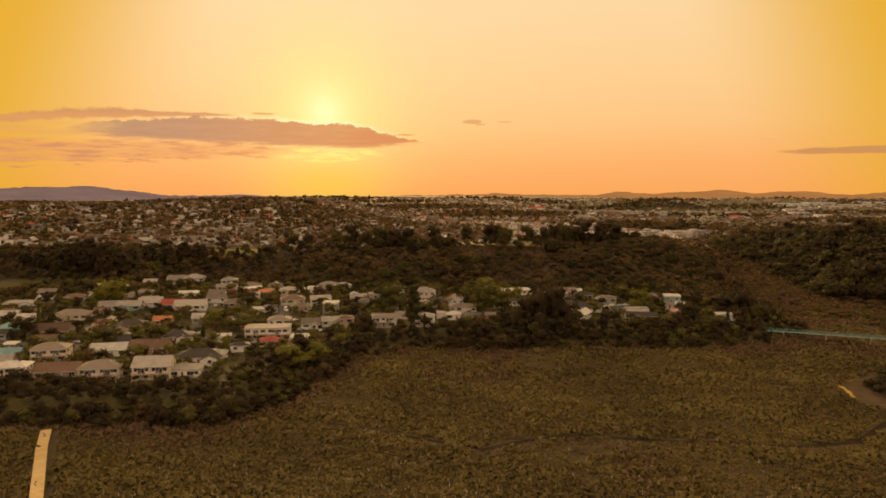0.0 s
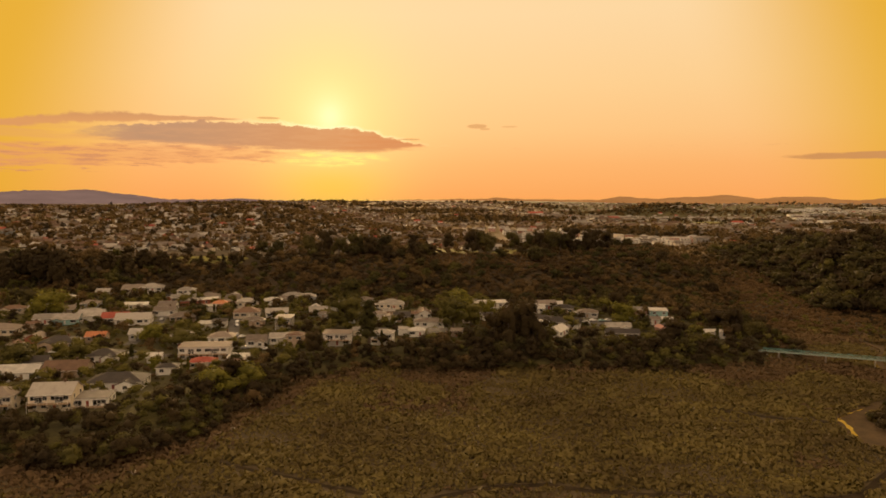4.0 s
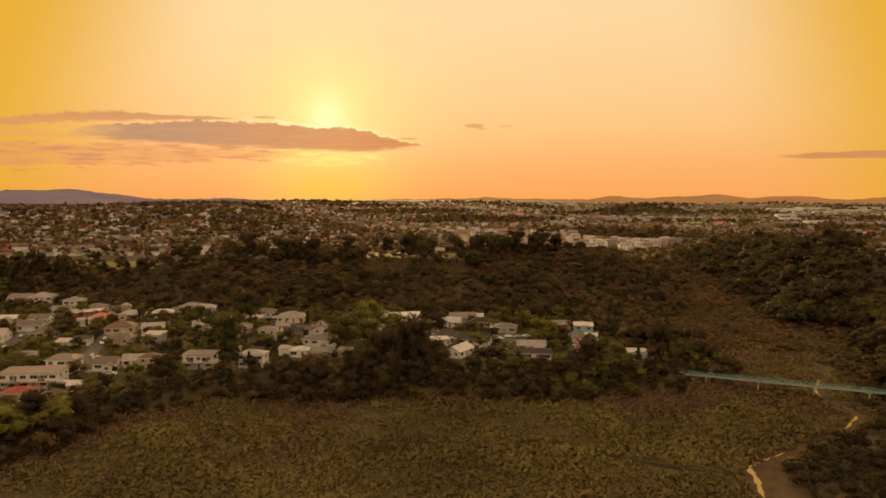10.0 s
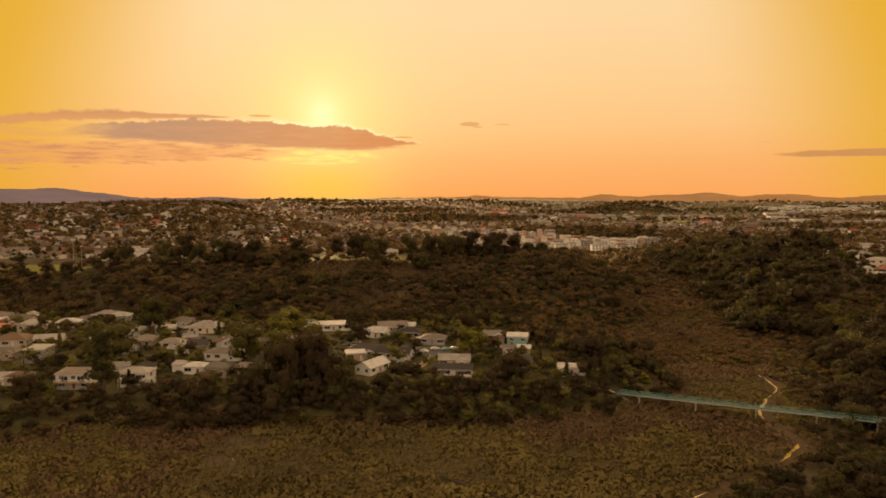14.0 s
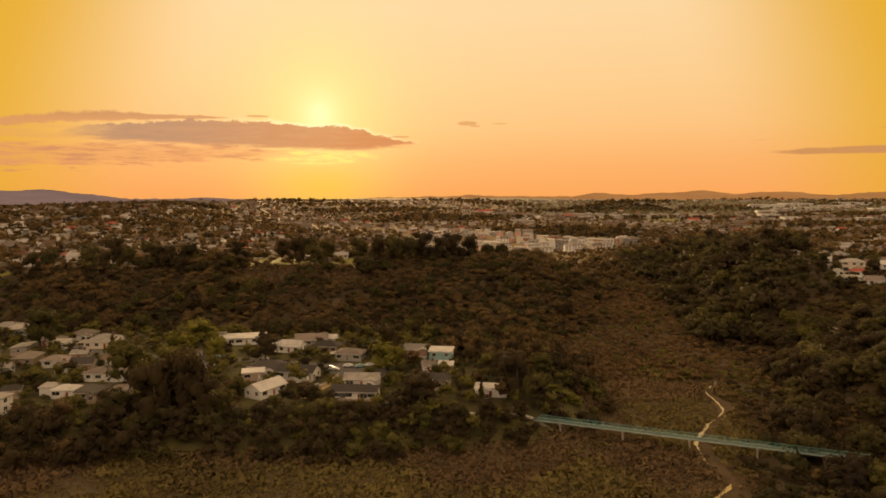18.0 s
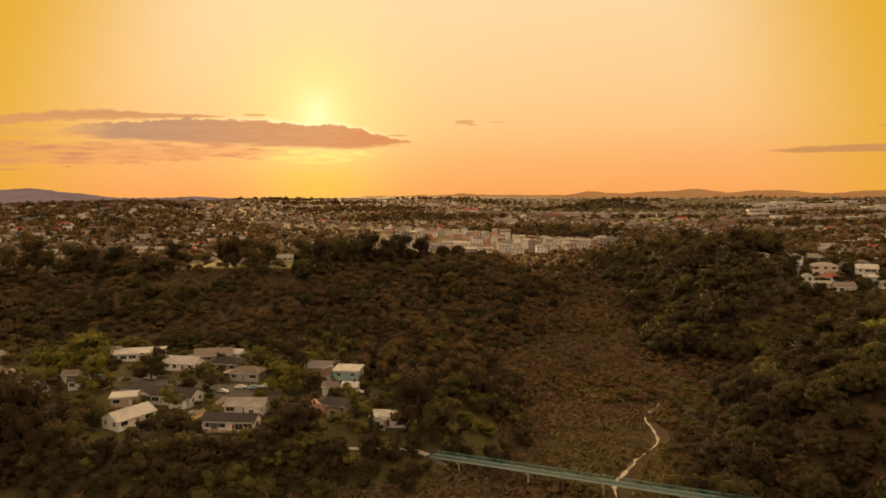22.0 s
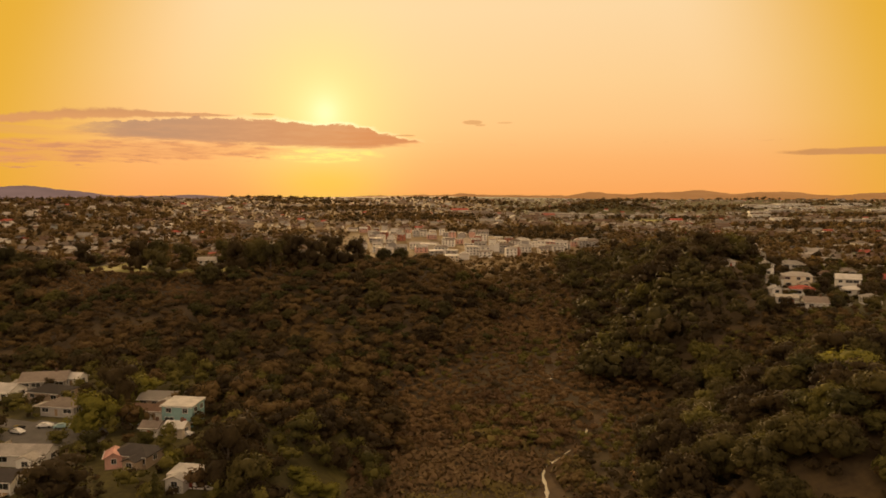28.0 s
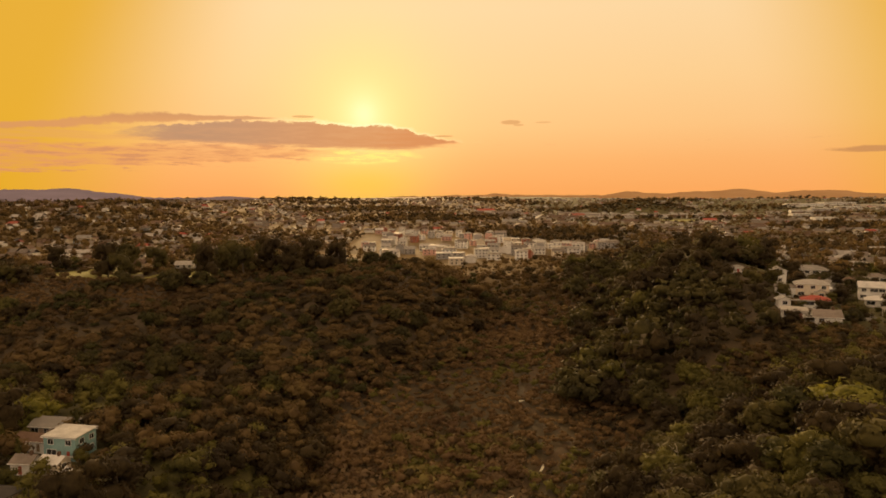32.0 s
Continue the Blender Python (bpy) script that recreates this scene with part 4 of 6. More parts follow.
# ---- houses farther off ----
bm = box(-5.5, 5.5, -3.8, 3.8, -1.5, 2.8)
far_wall = bpy.data.meshes.new("wall")
bm.to_mesh(far_wall), bm.free()
far_roofs = []
bm = gable_prism(11, 7.6, 2.8, 2.0, .5, .16)
me = bpy.data.meshes.new("roof")
bm.to_mesh(me), bm.free()
far_roofs.append(me)
bm = hip_roof(11, 7.6, 2.8, 1.8, .5, .16)
me = bpy.data.meshes.new("roof")
bm.to_mesh(me), bm.free()
far_roofs.append(me)
mids = []
for wall, cover, k in (("white", "pale", 0), ("cream", "grey", 1), ("cream", "brown", 1), ("white", "red", 0), ("white", "grey", 0), ("blue", "dark", 1)):
    mw, mr = far_wall.copy(), far_roofs[k].copy()
    mw.materials.append(wall_mats[wall]), mr.materials.append(roof_mats[cover])
    mids.append((mw, mr, wall, cover, k))


def mid_house(x, y, turn, kind, glazed=True):
    mw, mr, wall, cover, k = mids[kind]
    ob = empty("house", x, y, at(x, y) + .3, turn)
    shared("wall", mw, ob, Matrix.Identity(4))
    shared("roof", mr, ob, Matrix.Identity(4))
    for px in (-3.4, 0.2, 3.4) if glazed else ():
        shared("window", plain_window(), ob, pose(px, -3.805, 1.0))
    tagged(ob, f"{SHOWN[wall]} far-off house with a {KINDS['gable' if k == 0 else 'hip']} {SHOWN[cover]} roof", "house", "houses on the far slopes")
    PLOTS.append((x, y, 7))


def open_plot(x, y, gap):
    return all(math.hypot(x - a, y - b) > gap + c * .6 for a, b, c in PLOTS)


r = random.Random(5)
made = 0
while made < 140:
    if made % 3 == 2:
        x, y = r.uniform(400, 760), r.uniform(560, 1000)
        if x - float(stream_x(y)) < 118 + max(0, 640 - y) * .1 or x > 0.62 * (y - 200) + 240:
            continue
    else:
        x, y = r.uniform(-720, 70), 622 + 420 * r.random() ** 1.3
        if x < -0.70 * y - 40 or any(((x - a) / c) ** 2 + ((y - b) / d) ** 2 < 1 for a, b, c, d in ((-185, 596, 66, 28), (-12, 612, 20, 22), (16, 642, 30, 28), (78, 630, 22, 22))) or (x > -80 and y < 660):
            continue
    if not open_plot(x, y, 5.5):
        continue
    mid_house(x, y, r.choice((0, 10, -12, 90, 80)) + r.uniform(-4, 4), r.randrange(6), y < 690)
    made += 1

# thousands of roofs out to the skyline, in sheets by colour
def far_block(name, x, y, wall, cover, q, label):
    """Small houses at x, y, joined because they are too far off to be told apart well."""
    z0 = height(x, y)
    a = q.choice([0.0, 0.2, -0.2, 1.57], len(x))
    w, d, h = q.uniform(3.8, 6.5, len(x)), q.uniform(3, 4.2, len(x)), q.uniform(2.6, 4.8, len(x))
    big = (q.uniform(0, 1, len(x)) < np.where(x > 300, .08, .02)) & (y > 1400)
    w, d, h = np.where(big, w * 3.2, w), np.where(big, d * 2.5, d), np.where(big, h * 1.5, h)
    unit = np.array([(-1, -1, 0), (1, -1, 0), (1, 1, 0), (-1, 1, 0), (-1, -1, 1), (1, -1, 1), (1, 1, 1), (-1, 1, 1), (-1.08, 0, 1.6), (1.08, 0, 1.6), (-1.08, -1.15, .95), (1.08, -1.15, .95), (1.08, 1.15, .95), (-1.08, 1.15, .95)], float)
    faces = np.array([(0, 1, 5, 4), (1, 2, 6, 5), (2, 3, 7, 6), (3, 0, 4, 7), (10, 11, 9, 8), (12, 13, 8, 9), (4, 5, 6, 7)])
    p = unit[None] * np.stack([w, d, h], -1)[:, None, :]
    c, s = np.cos(a)[:, None], np.sin(a)[:, None]
    v = np.stack([p[..., 0] * c - p[..., 1] * s + x[:, None], p[..., 0] * s + p[..., 1] * c + y[:, None], p[..., 2] + z0[:, None] - .3], -1)
    f = (faces[None] + (np.arange(len(x)) * 14)[:, None, None]).reshape(-1, 4)
    mi = np.tile([0, 0, 0, 0, 1, 1, 1], len(x))
    stuff(name, mesh_np(name, v.reshape(-1, 3), f, [wall_mats[wall], roof_mats[cover]], mi), label, "houses")


def far_rows(name, wall, cover, seed, n, label):
    q = np.random.default_rng(seed)
    y = 650 + 2650 * q.uniform(0, 1, n * 3) ** 1.55
    x = q.uniform(-0.68, 0.78, n * 3) * (y - 60) + 60
    # settled blocks and empty ones
    y = np.where(y < 1700, np.round((y + .12 * x) / 21) * 21 - .12 * x + q.normal(0, 1.5, n * 3), y)
    keep = np.sin(x * .009 + y * .004) + np.sin(y * .013 - x * .006) + q.uniform(-.5, .5, n * 3) < .8
    keep &= (y > 1250) | (q.uniform(0, 1, n * 3) < .75)
    keep &= ~((x > 80) & (x < 425) & (y > 680) & (y < quarter_edge(x, 1) + 15)) & ((x < 40) | (x > 500) | (y > 900))
    for a, b, c in PLOTS:
        if b > 600:
            keep &= np.hypot(x - a, y - b) > c + 6
    for a, b, c, d in ((-190, 598, 60, 26), (22, 655, 32, 50), (78, 645, 24, 36)):
        keep &= ((x - a) / c) ** 2 + ((y - b) / d) ** 2 > 1
    far_block(name, x[keep][:n], y[keep][:n], wall, cover, q, label)


def far_slope(name, wall, cover, seed, n, label):
    """More roofs in street rows on the slope that faces the fields."""
    q = np.random.default_rng(seed)
    y = np.round(q.uniform(640, 1150, n * 4) / 24) * 24 + q.normal(0, 2.5, n * 4)
    x = q.uniform(-.72, .03, n * 4) * y
    if seed > 20:
        x = q.uniform(.52, .92, n * 4) * (y - 60)
    keep = ((x < 60) & ~((x > -80) & (y < 670)) | (x > 430) & (x - stream_x(y) > 125)) & (((x + 190) / 66) ** 2 + ((y - 598) / 40) ** 2 > 1)
    for a, b, c in PLOTS:
        if b > 600:
            keep &= np.hypot(x - a, y - b) > c + 4
    far_block(name, x[keep][:n], y[keep][:n], wall, cover, q, label)


# Mostly tan walls and dull roofs, to imitate haze that lowers contrast.
far_rows("distant_houses", "white", "grey", 1, 560, "hundreds of white houses with slate roofs on far slopes")
far_rows("distant_houses", "tan", "grey", 2, 900, "hundreds of tan houses with grey roofs on far slopes")
far_rows("distant_houses", "tan", "brown", 3, 1000, "hundreds of tan houses with brown roofs on far slopes")
far_rows("distant_houses", "white", "red", 4, 140, "scattered white houses with red roofs on far slopes")
far_slope("distant_houses", "white", "pale", 8, 125, "white houses with pale roofs on the slope beyond the fields")
far_slope("distant_houses", "cream", "brown", 9, 90, "cream houses with brown roofs on the slope beyond the fields")
far_slope("distant_houses", "blue", "grey", 10, 75, "blue-grey houses with slate roofs on the slope beyond the fields")
far_slope("distant_houses", "white", "pale", 21, 34, "white houses with pale roofs along the spur")
far_slope("distant_houses", "cream", "grey", 22, 26, "cream houses with slate roofs along the spur")
far_rows("distant_houses", "cream", "pale", 6, 420, "pale sheds and houses on far slopes")

# a white estate on a far plain, and long sheds beside it
r = random.Random(44)
q = np.random.default_rng(44)
for wall, cover, n in (("white", "pale", 110), ("cream", "grey", 50), ("tan", "red", 14)):
    far_block("distant_houses", q.uniform(450, 900, n), q.uniform(1960, 2190, n), wall, cover, q, f"dense estate of {wall} houses on a far plain")
for x, y, w, d, wall, cover in ((1340, 2700, 130, 60, "white", "white"), (1480, 2760, 110, 60, "white", "pale"), (1560, 2650, 140, 50, "cream", "white"), (1720, 2800, 120, 60, "white", "white"), (1290, 2450, 80, 40, "grey", "white"), (1640, 2480, 90, 50, "white", "white"),
                                (1420, 2560, 70, 40, "white", "white"), (1180, 2350, 60, 36, "white", "pale"), (1820, 2620, 100, 50, "cream", "white"), (1050, 2060, 50, 26, "white", "white"), (1250, 2150, 56, 28, "white", "pale"), (980, 1800, 40, 22, "white", "white"), (1100, 1700, 44, 22, "grey", "white")):
    ob = house(x, y, r.uniform(-10, 10), w, d, 3, "flat", wall, cover, name="warehouse", group="far warehouses", rich=False)
    ob["category"] = "warehouse"
    ob["label"] = ob["label"].replace("house", "warehouse")

# ---- footbridge ----
BA, BB = Vector((174.5, 368.2)), Vector((262, 331.0))
span = (BB - BA).length
bridge = empty("footbridge", BA.x, BA.y, 4.0, math.degrees(math.atan2(BB.y - BA.y, BB.x - BA.x)))
tagged(bridge, "long turquoise steel footbridge over the tidal creek", "footbridge")
part("deck", box(-3, span + 3, -1.12, 1.12, -.25, -.05, .03), deck_green, bridge, "worn green-grey deck")
for s in (-1, 1):
    part("beam", box(-1, span + 1, s * 1.22 - .09, s * 1.22 + .09, -.34, .02), pale_teal, bridge, "pale weathered edge beam")
    for hgt, fat in ((1.1, .05), (.72, .018), (.36, .018)):
        part("rail", box(0, span, s * 1.2 - fat, s * 1.2 + fat, hgt - fat, hgt + fat), teal_paint, bridge)
bm = box(-.03, .03, -.03, .03, -.3, 1.08)
post_me = bpy.data.meshes.new("post")
bm.to_mesh(post_me), bm.free()
post_me.materials.append(teal_paint)
for i in range(48):
    for s in (-1, 1):
        shared("post", post_me, bridge, pose(i * span / 47, s * 1.2, 0))
for q in (7, 27, 47, 66, 84):
    gz = at(*(BA + (BB - BA) * q / span)) - 4.0
    bm = bmesh.new()
    bmesh.ops.create_cone(bm, cap_ends=True, segments=12, radius1=.32, radius2=.32, depth=-gz + .5, matrix=Matrix.Translation((q, 0, (gz - .5) / 2 - .5)))
    add_box(bm, q - .35, q + .35, -1.4, 1.4, -1.0, -.6, .05)
    part("pier", bm, concrete, bridge, "round concrete pier with a crosshead")

# ---- roads, paths and yards ----
strip("road", [(-250, 330), (-205, 332), (-165, 330), (-140, 334), (-122, 345), (-92, 352)], 6.5, .07, asphalt, "narrow asphalt street between houses", "road")
strip("road", [(-92, 352), (-84, 366), (-86, 376), (-93, 398), (-100, 424), (-103, 445), (-116, 490)], 6, .06, asphalt, "narrow asphalt street between houses", "road")
strip("road", [(-135, 368), (-138, 395), (-140, 410), (-143, 428), (-149, 446), (-165, 500)], 6, .065, asphalt, "narrow asphalt street between houses", "road")
strip("road", [(-60, 480), (-10, 448), (30, 440), (60, 436), (100, 425), (118, 420)], 6, .065, asphalt, "narrow asphalt street between houses", "road")
strip("road", [(385, 505), (398, 560), (425, 620), (470, 700), (540, 800)], 6.5, .07, asphalt, "narrow asphalt street between houses", "road")
strip("yard", [(96, 424), (104, 420), (118, 419), (124, 420)], [14, 17, 16, 10], .11, asphalt, "worn asphalt parking court", "yard")
strip("footpath", [(100, 404), (96, 395), (93, 386)], 3, .12, pale_path, "pale gravel drive beside the houses", "drive")
strip("footpath", [(140, 374), (150, 371), (160, 371), (172, 369), (180, 366)], [2, 2, 1.8, 1.8, 2.0], .3, concrete, "pale footpath that leads to the bridge", "path")
walkway = strip("walkway", [(-129.5, 219.5), (-122, 204), (-103.6, 170), (-84.5, 132)], 3.2, 1.1, pale_path, "straight pale walkway across the mangroves with dark marks", "walkway")
strip("path_mark", [(-128.9, 216.2), (-127.4, 215.2), (-126.9, 213.6), (-125.6, 212.6)], .35, 1.13, asphalt, "dark tar squiggle across a pale walkway", "mark")
strip("path_mark", [(-109.3, 179.2), (-108.5, 178.4), (-108.3, 177), (-107.1, 176)], .3, 1.13, asphalt, "dark tar squiggle across a pale walkway", "mark")
for px, py, rx, ry, mt in ((-190, 600, 52, 15, field_grass), (22, 664, 25, 40, field_grass), (78, 652, 19, 28, field_grass), (690, 1850, 58, 62, field_grass), (74, 380, 13, 7, lawn)):
    bm, rings = bmesh.new(), []
    wob = .18 if rx > 10 else .04
    mid = bm.verts.new((px, py, at(px, py) + .15))
    for k in (.35, .7, 1.0):
        rings.append([bm.verts.new((px + rx * k * math.cos(a) * (1 + wob * math.sin(3 * a + px)), py + ry * k * math.sin(a) * (1 + wob * math.sin(4 * a + py)), at(px + rx * k * math.cos(a) * (1 + wob * math.sin(3 * a + px)), py + ry * k * math.sin(a) * (1 + wob * math.sin(4 * a + py))) + .15)) for a in np.linspace(0, 6.283, 29)[:-1]])
    for i in range(28):
        bm.faces.new((mid, rings[0][i], rings[0][(i + 1) % 28]))
        for a, b in zip(rings, rings[1:]):
            bm.faces.new((a[i], b[i], b[(i + 1) % 28], a[(i + 1) % 28]))
    tagged(part("grass_patch", bm, mt), "open sunlit yellow-green grass", "grass", kind="structure")


for line in ([(-250, 330), (-205, 332), (-165, 330), (-140, 334), (-122, 345), (-92, 352)], [(-92, 352), (-84, 366), (-86, 376), (-93, 398), (-100, 424), (-103, 445), (-116, 490)], [(-135, 368), (-138, 395), (-140, 410), (-143, 428), (-149, 446), (-165, 500)],
             [(-60, 480), (-10, 448), (30, 440), (60, 436), (100, 425), (118, 420)], [(385, 505), (398, 560), (425, 620), (470, 700)]):
    for (ax, ay), (bx, by) in zip(line, line[1:]):
        n = int(math.hypot(bx - ax, by - ay) / 6) + 1
        PLOTS += [(ax + (bx - ax) * i / n, ay + (by - ay) * i / n, 4.0) for i in range(n)]
PLOTS += [(174.5 + 87.5 * u, 368.2 - 37.2 * u, 5.5) for u in np.linspace(0, 1, 18)]
PLOTS += [(187, 385, 9), (189, 391, 11), (261, 355, 5), (177, 355, 8), (104, 420, 9), (114, 420, 9), (191, 394, 10), (76, 381, 6)]


# ---- fences ----
plank_me = {}
for key, (mt, tall) in {"timber": (timber, 1.6), "white": (trim_white, 1.2), "tan": (wall_mats["cream"], 1.7)}.items():
    bm = box(-.07, .07, -.015, .015, 0, tall, .01)
    plank_me[key] = bpy.data.meshes.new("plank")
    bm.to_mesh(plank_me[key]), bm.free()
    plank_me[key].materials.append(mt)


def fence(points, key, label):
    x0, y0 = points[0]
    ob = empty("fence", x0, y0, 0)
    for (ax, ay), (bx, by) in zip(points, points[1:]):
        run = math.hypot(bx - ax, by - ay)
        turn = math.degrees(math.atan2(by - ay, bx - ax))
        n = int(run / .19)
        for i in range(n):
            u = (i + .5) / n
            px, py = ax + (bx - ax) * u, ay + (by - ay) * u
            shared("plank", plank_me[key], ob, pose(px - x0, py - y0, at(px, py) - .05, 0, 0, turn))
        for u in (0, .5, 1):
            px, py = ax + (bx - ax) * u, ay + (by - ay) * u
            part("post", box(px - x0 - .06, px - x0 + .06, py - y0 - .06, py - y0 + .06, at(px, py) - .3, at(px, py) + 1.3), timber, ob)
    tagged(ob, label, "fence", "garden fences")


fence([(96.8, 396.5), (99.8, 403.6), (101.6, 412.0)], "tan", "pale tan board fence along the drive")
fence([(71.0, 400.5), (73.3, 408.1), (75.2, 414.8)], "white", "low white board fence behind a shed")
fence([(-64, 336), (-58, 343)], "timber", "weathered timber board fence at the shore")

# ---- cars ----
def car_template(paint, label):
    ob = empty("car", 0, 0, 0)
    bm = bmesh.new()
    prof = [(-2.15, .35), (-2.2, .7), (-1.9, .95), (-1.55, .98), (-.95, 1.42), (.55, 1.44), (1.15, 1.0), (2.0, .86), (2.2, .62), (2.15, .35)]
    poly_solid(bm, [[(x, s * (.84 if z < 1.1 else .66), z) for x, z in prof] for s in (-1, 1)])
    bmesh.ops.bevel(bm, geom=bm.edges[:], offset=.05, segments=1, affect="EDGES")
    part("body", bm, paint, ob)
    bm = bmesh.new()
    prof = [(-1.35, 1.02), (-.92, 1.37), (.5, 1.39), (.98, 1.04)]
    poly_solid(bm, [[(x, s * (.80 if z < 1.1 else .70), z) for x, z in prof] for s in (-1, 1)])
    part("window", bm, glass, ob, "dark car windows")
    bm = bmesh.new()
    bmesh.ops.create_cone(bm, cap_ends=True, segments=14, radius1=.32, radius2=.32, depth=.22, matrix=pose(0, 0, 0, 90))
    me = bpy.data.meshes.new("wheel")
    bm.to_mesh(me), bm.free()
    me.materials.append(tyre_rubber)
    for x in (-1.35, 1.35):
        for y in (-.78, .78):
            shared("wheel", me, ob, pose(x, y, .32))
    for y in (-.55, .55):
        part("headlight", box(2.12, 2.2, y - .2, y + .2, .6, .74, .02), trim_white, ob)
    return tagged(ob, label, "car", "parked cars")


PAINTS = {"white": surface("white_car_paint", (.70, .70, .69), (.78, .78, .77), 1, .25), "silver": surface("silver_car_paint", (.38, .39, .40), (.46, .47, .48), 1, .3, metal=.4),
          "blue": surface("blue_car_paint", (.25, .40, .42), (.30, .46, .48), 1, .3), "black": surface("black_car_paint", (.02, .02, .022), (.04, .04, .042), 1, .2)}
spots = [("white", 103.6, 424.5, 8), ("blue", 108.6, 424.2, 20), ("white", 112.4, 425.6, 14), ("white", 98.5, 419.8, -20), ("black", 97.0, 421.8, 70), ("white", 146.5, 419.5, -8), ("silver", 95.5, 398, 40), ("white", -84, 384, 62),
         ("white", -95, 410, 120), ("silver", -76, 362, 10), ("white", -66, 360, 0), ("white", -140, 331, 20), ("white", -136, 333, 20), ("silver", -126, 352, 60), ("white", -150, 438, 100), ("white", -163, 352, 5), ("silver", -180, 334, 5), ("black", 123, 378.5, 4),
         ("silver", -88, 388, 105), ("white", -97, 418, 100), ("blue", -102, 440, 95), ("white", -137, 402, 95), ("silver", -141, 422, 98), ("black", -152, 456, 110), ("white", -196, 334, 2), ("silver", -112, 348, 40), ("white", -40, 466, -35), ("silver", -22, 456, -35), ("white", 8, 446, -12), ("blue", 44, 440, -8), ("white", 66, 436, -10), ("silver", 394, 540, 75), ("white", 404, 575, 72), ("white", 418, 607, 65)]
first = {}
for paint, x, y, turn in spots:
    m = pose(x, y, at(x, y) + .12, 0, 0, turn)
    if paint not in first:
        first[paint] = car_template(PAINTS[paint], f"{paint} hatchback car parked by the houses")
        first[paint].matrix_basis = m
    else:
        copy_thing(first[paint], m)
    PLOTS.append((x, y, 3.5))


# ---- floodlight masts by the playing field ----
def floodlight(x, y, turn):
    ob = empty("floodlight_mast", x, y, at(x, y), turn)
    bm = bmesh.new()
    poly_solid(bm, [[(rad * math.cos(a), rad * math.sin(a), z) for a in np.linspace(0, 6.283, 9)[:-1]] for z, rad in ((-.5, .26), (9, .19), (18, .11))])
    part("pole", bm, concrete, ob)
    part("crossarm", box(-1.5, 1.5, -.07, .07, 17.5, 17.65), concrete, ob)
    for px in (-1.2, -.4, .4, 1.2):
        part("lamp", box(px - .28, px + .28, -.3, .05, 17.7, 18.2, .04), trim_white, ob)
    tagged(ob, "tall grey floodlight mast beside the playing field", "floodlight", "floodlights of the field")


for x, y, turn in ((-205, 617, 10), (-165, 619, -10), (-232, 590, 40), (-146, 594, -40)):
    floodlight(x, y, turn)


# ---- trees ----
def tree_template(name, seed, kind, leaf, radius, tall, label):
    q = np.random.default_rng(seed)
    ob = empty(name, 0, 0, 0)
    column = kind == "column"
    if kind == "dome":
        v, f, nrm = dome_arrays(q, radius, tall, 40, 1500, .55)
    else:
        v, f, nrm = crown_arrays(q, 12, 0, 800, .33, radius, tall, .9 if kind == "round" else 1.1, column, .20)
    crown = new("crown", mesh_np("crown", v, f, [leaf], None, True, nrm))
    crown.parent = ob
    bm = bmesh.new()
    rings = [[(rad * math.cos(a) + dx, rad * math.sin(a), z) for a in np.linspace(0, 6.283, 8)[:-1]] for z, rad, dx in ((-.8, .34, 0), (tall * .2, .24, .1), (tall * .45, .17, .2), (tall * .7, .07, .15))]
    poly_solid(bm, rings)
    for k in range(4):
        a = q.uniform(0, 6.28)
        p0, p1 = Vector((.12, 0, tall * (.28 + .05 * k))), Vector((radius * .55 * math.cos(a), radius * .55 * math.sin(a), tall * (.5 + .05 * k)))
        side = Vector((-math.sin(a), math.cos(a), 0)) * .09
        upv = Vector((0, 0, .09))
        poly_solid(bm, [[p0 + side, p0 + upv, p0 - side, p0 - upv], [p1 + side * .4, p1 + upv * .4, p1 - side * .4, p1 - upv * .4]])
    part("trunk", bm, bark, ob)
    return tagged(ob, label, "tree")


KIND_OF_TREE = {
    "broad": [tree_template("tree", 1, "round", leaf_green, 3.6, 7.5, "rounded olive-green broadleaf tree among the houses"), tree_template("tree", 2, "round", leaf_green, 3.4, 8.5, "leafy olive-green tree with an uneven crown")],
    "dusky": [tree_template("tree", 3, "round", leaf_olive, 3.8, 9, "dense olive-green tree at the bush edge"), tree_template("tree", 4, "round", leaf_dark, 4.2, 9.5, "large dark evergreen tree with a broad crown")],
    "lime": [tree_template("tree", 5, "round", leaf_lime, 3.2, 6.5, "bright lime-green tree that catches the low sun")],
    "pine": [tree_template("pine_tree", 6, "column", leaf_dark, 6.6, 21, "tall dark pine with ragged tiers"), tree_template("pine_tree", 7, "column", leaf_dark, 7.6, 24, "tall dark pine with a broken outline")],
    "cypress": [tree_template("cypress_tree", 9, "dome", leaf_dark, 8.6, 27, "huge dark cypress with a broad billowing crown"), tree_template("cypress_tree", 10, "dome", leaf_dark, 7.6, 24, "tall dark cypress in a dense stand")],
    "poplar": [tree_template("poplar_tree", 8, "column", leaf_green, 2.6, 13, "narrow upright green tree beside a house")]}
USED = set()
tr = random.Random(3)
WOODS = []


def tree(x, y, kind, size=1.0, stretch=1.0):
    ob = tr.choice(KIND_OF_TREE[kind])
    m = pose(x, y, at(x, y), 0, 0, tr.uniform(0, 360)) @ Matrix.Diagonal((size, size, size * stretch, 1))
    WOODS.append((x, y, 3.5 * size))
    if ob.name not in USED:
        USED.add(ob.name)
        ob.matrix_basis = m
        return ob
    made = copy_thing(ob, Matrix.Identity(4))
    made.matrix_basis = m
    return made


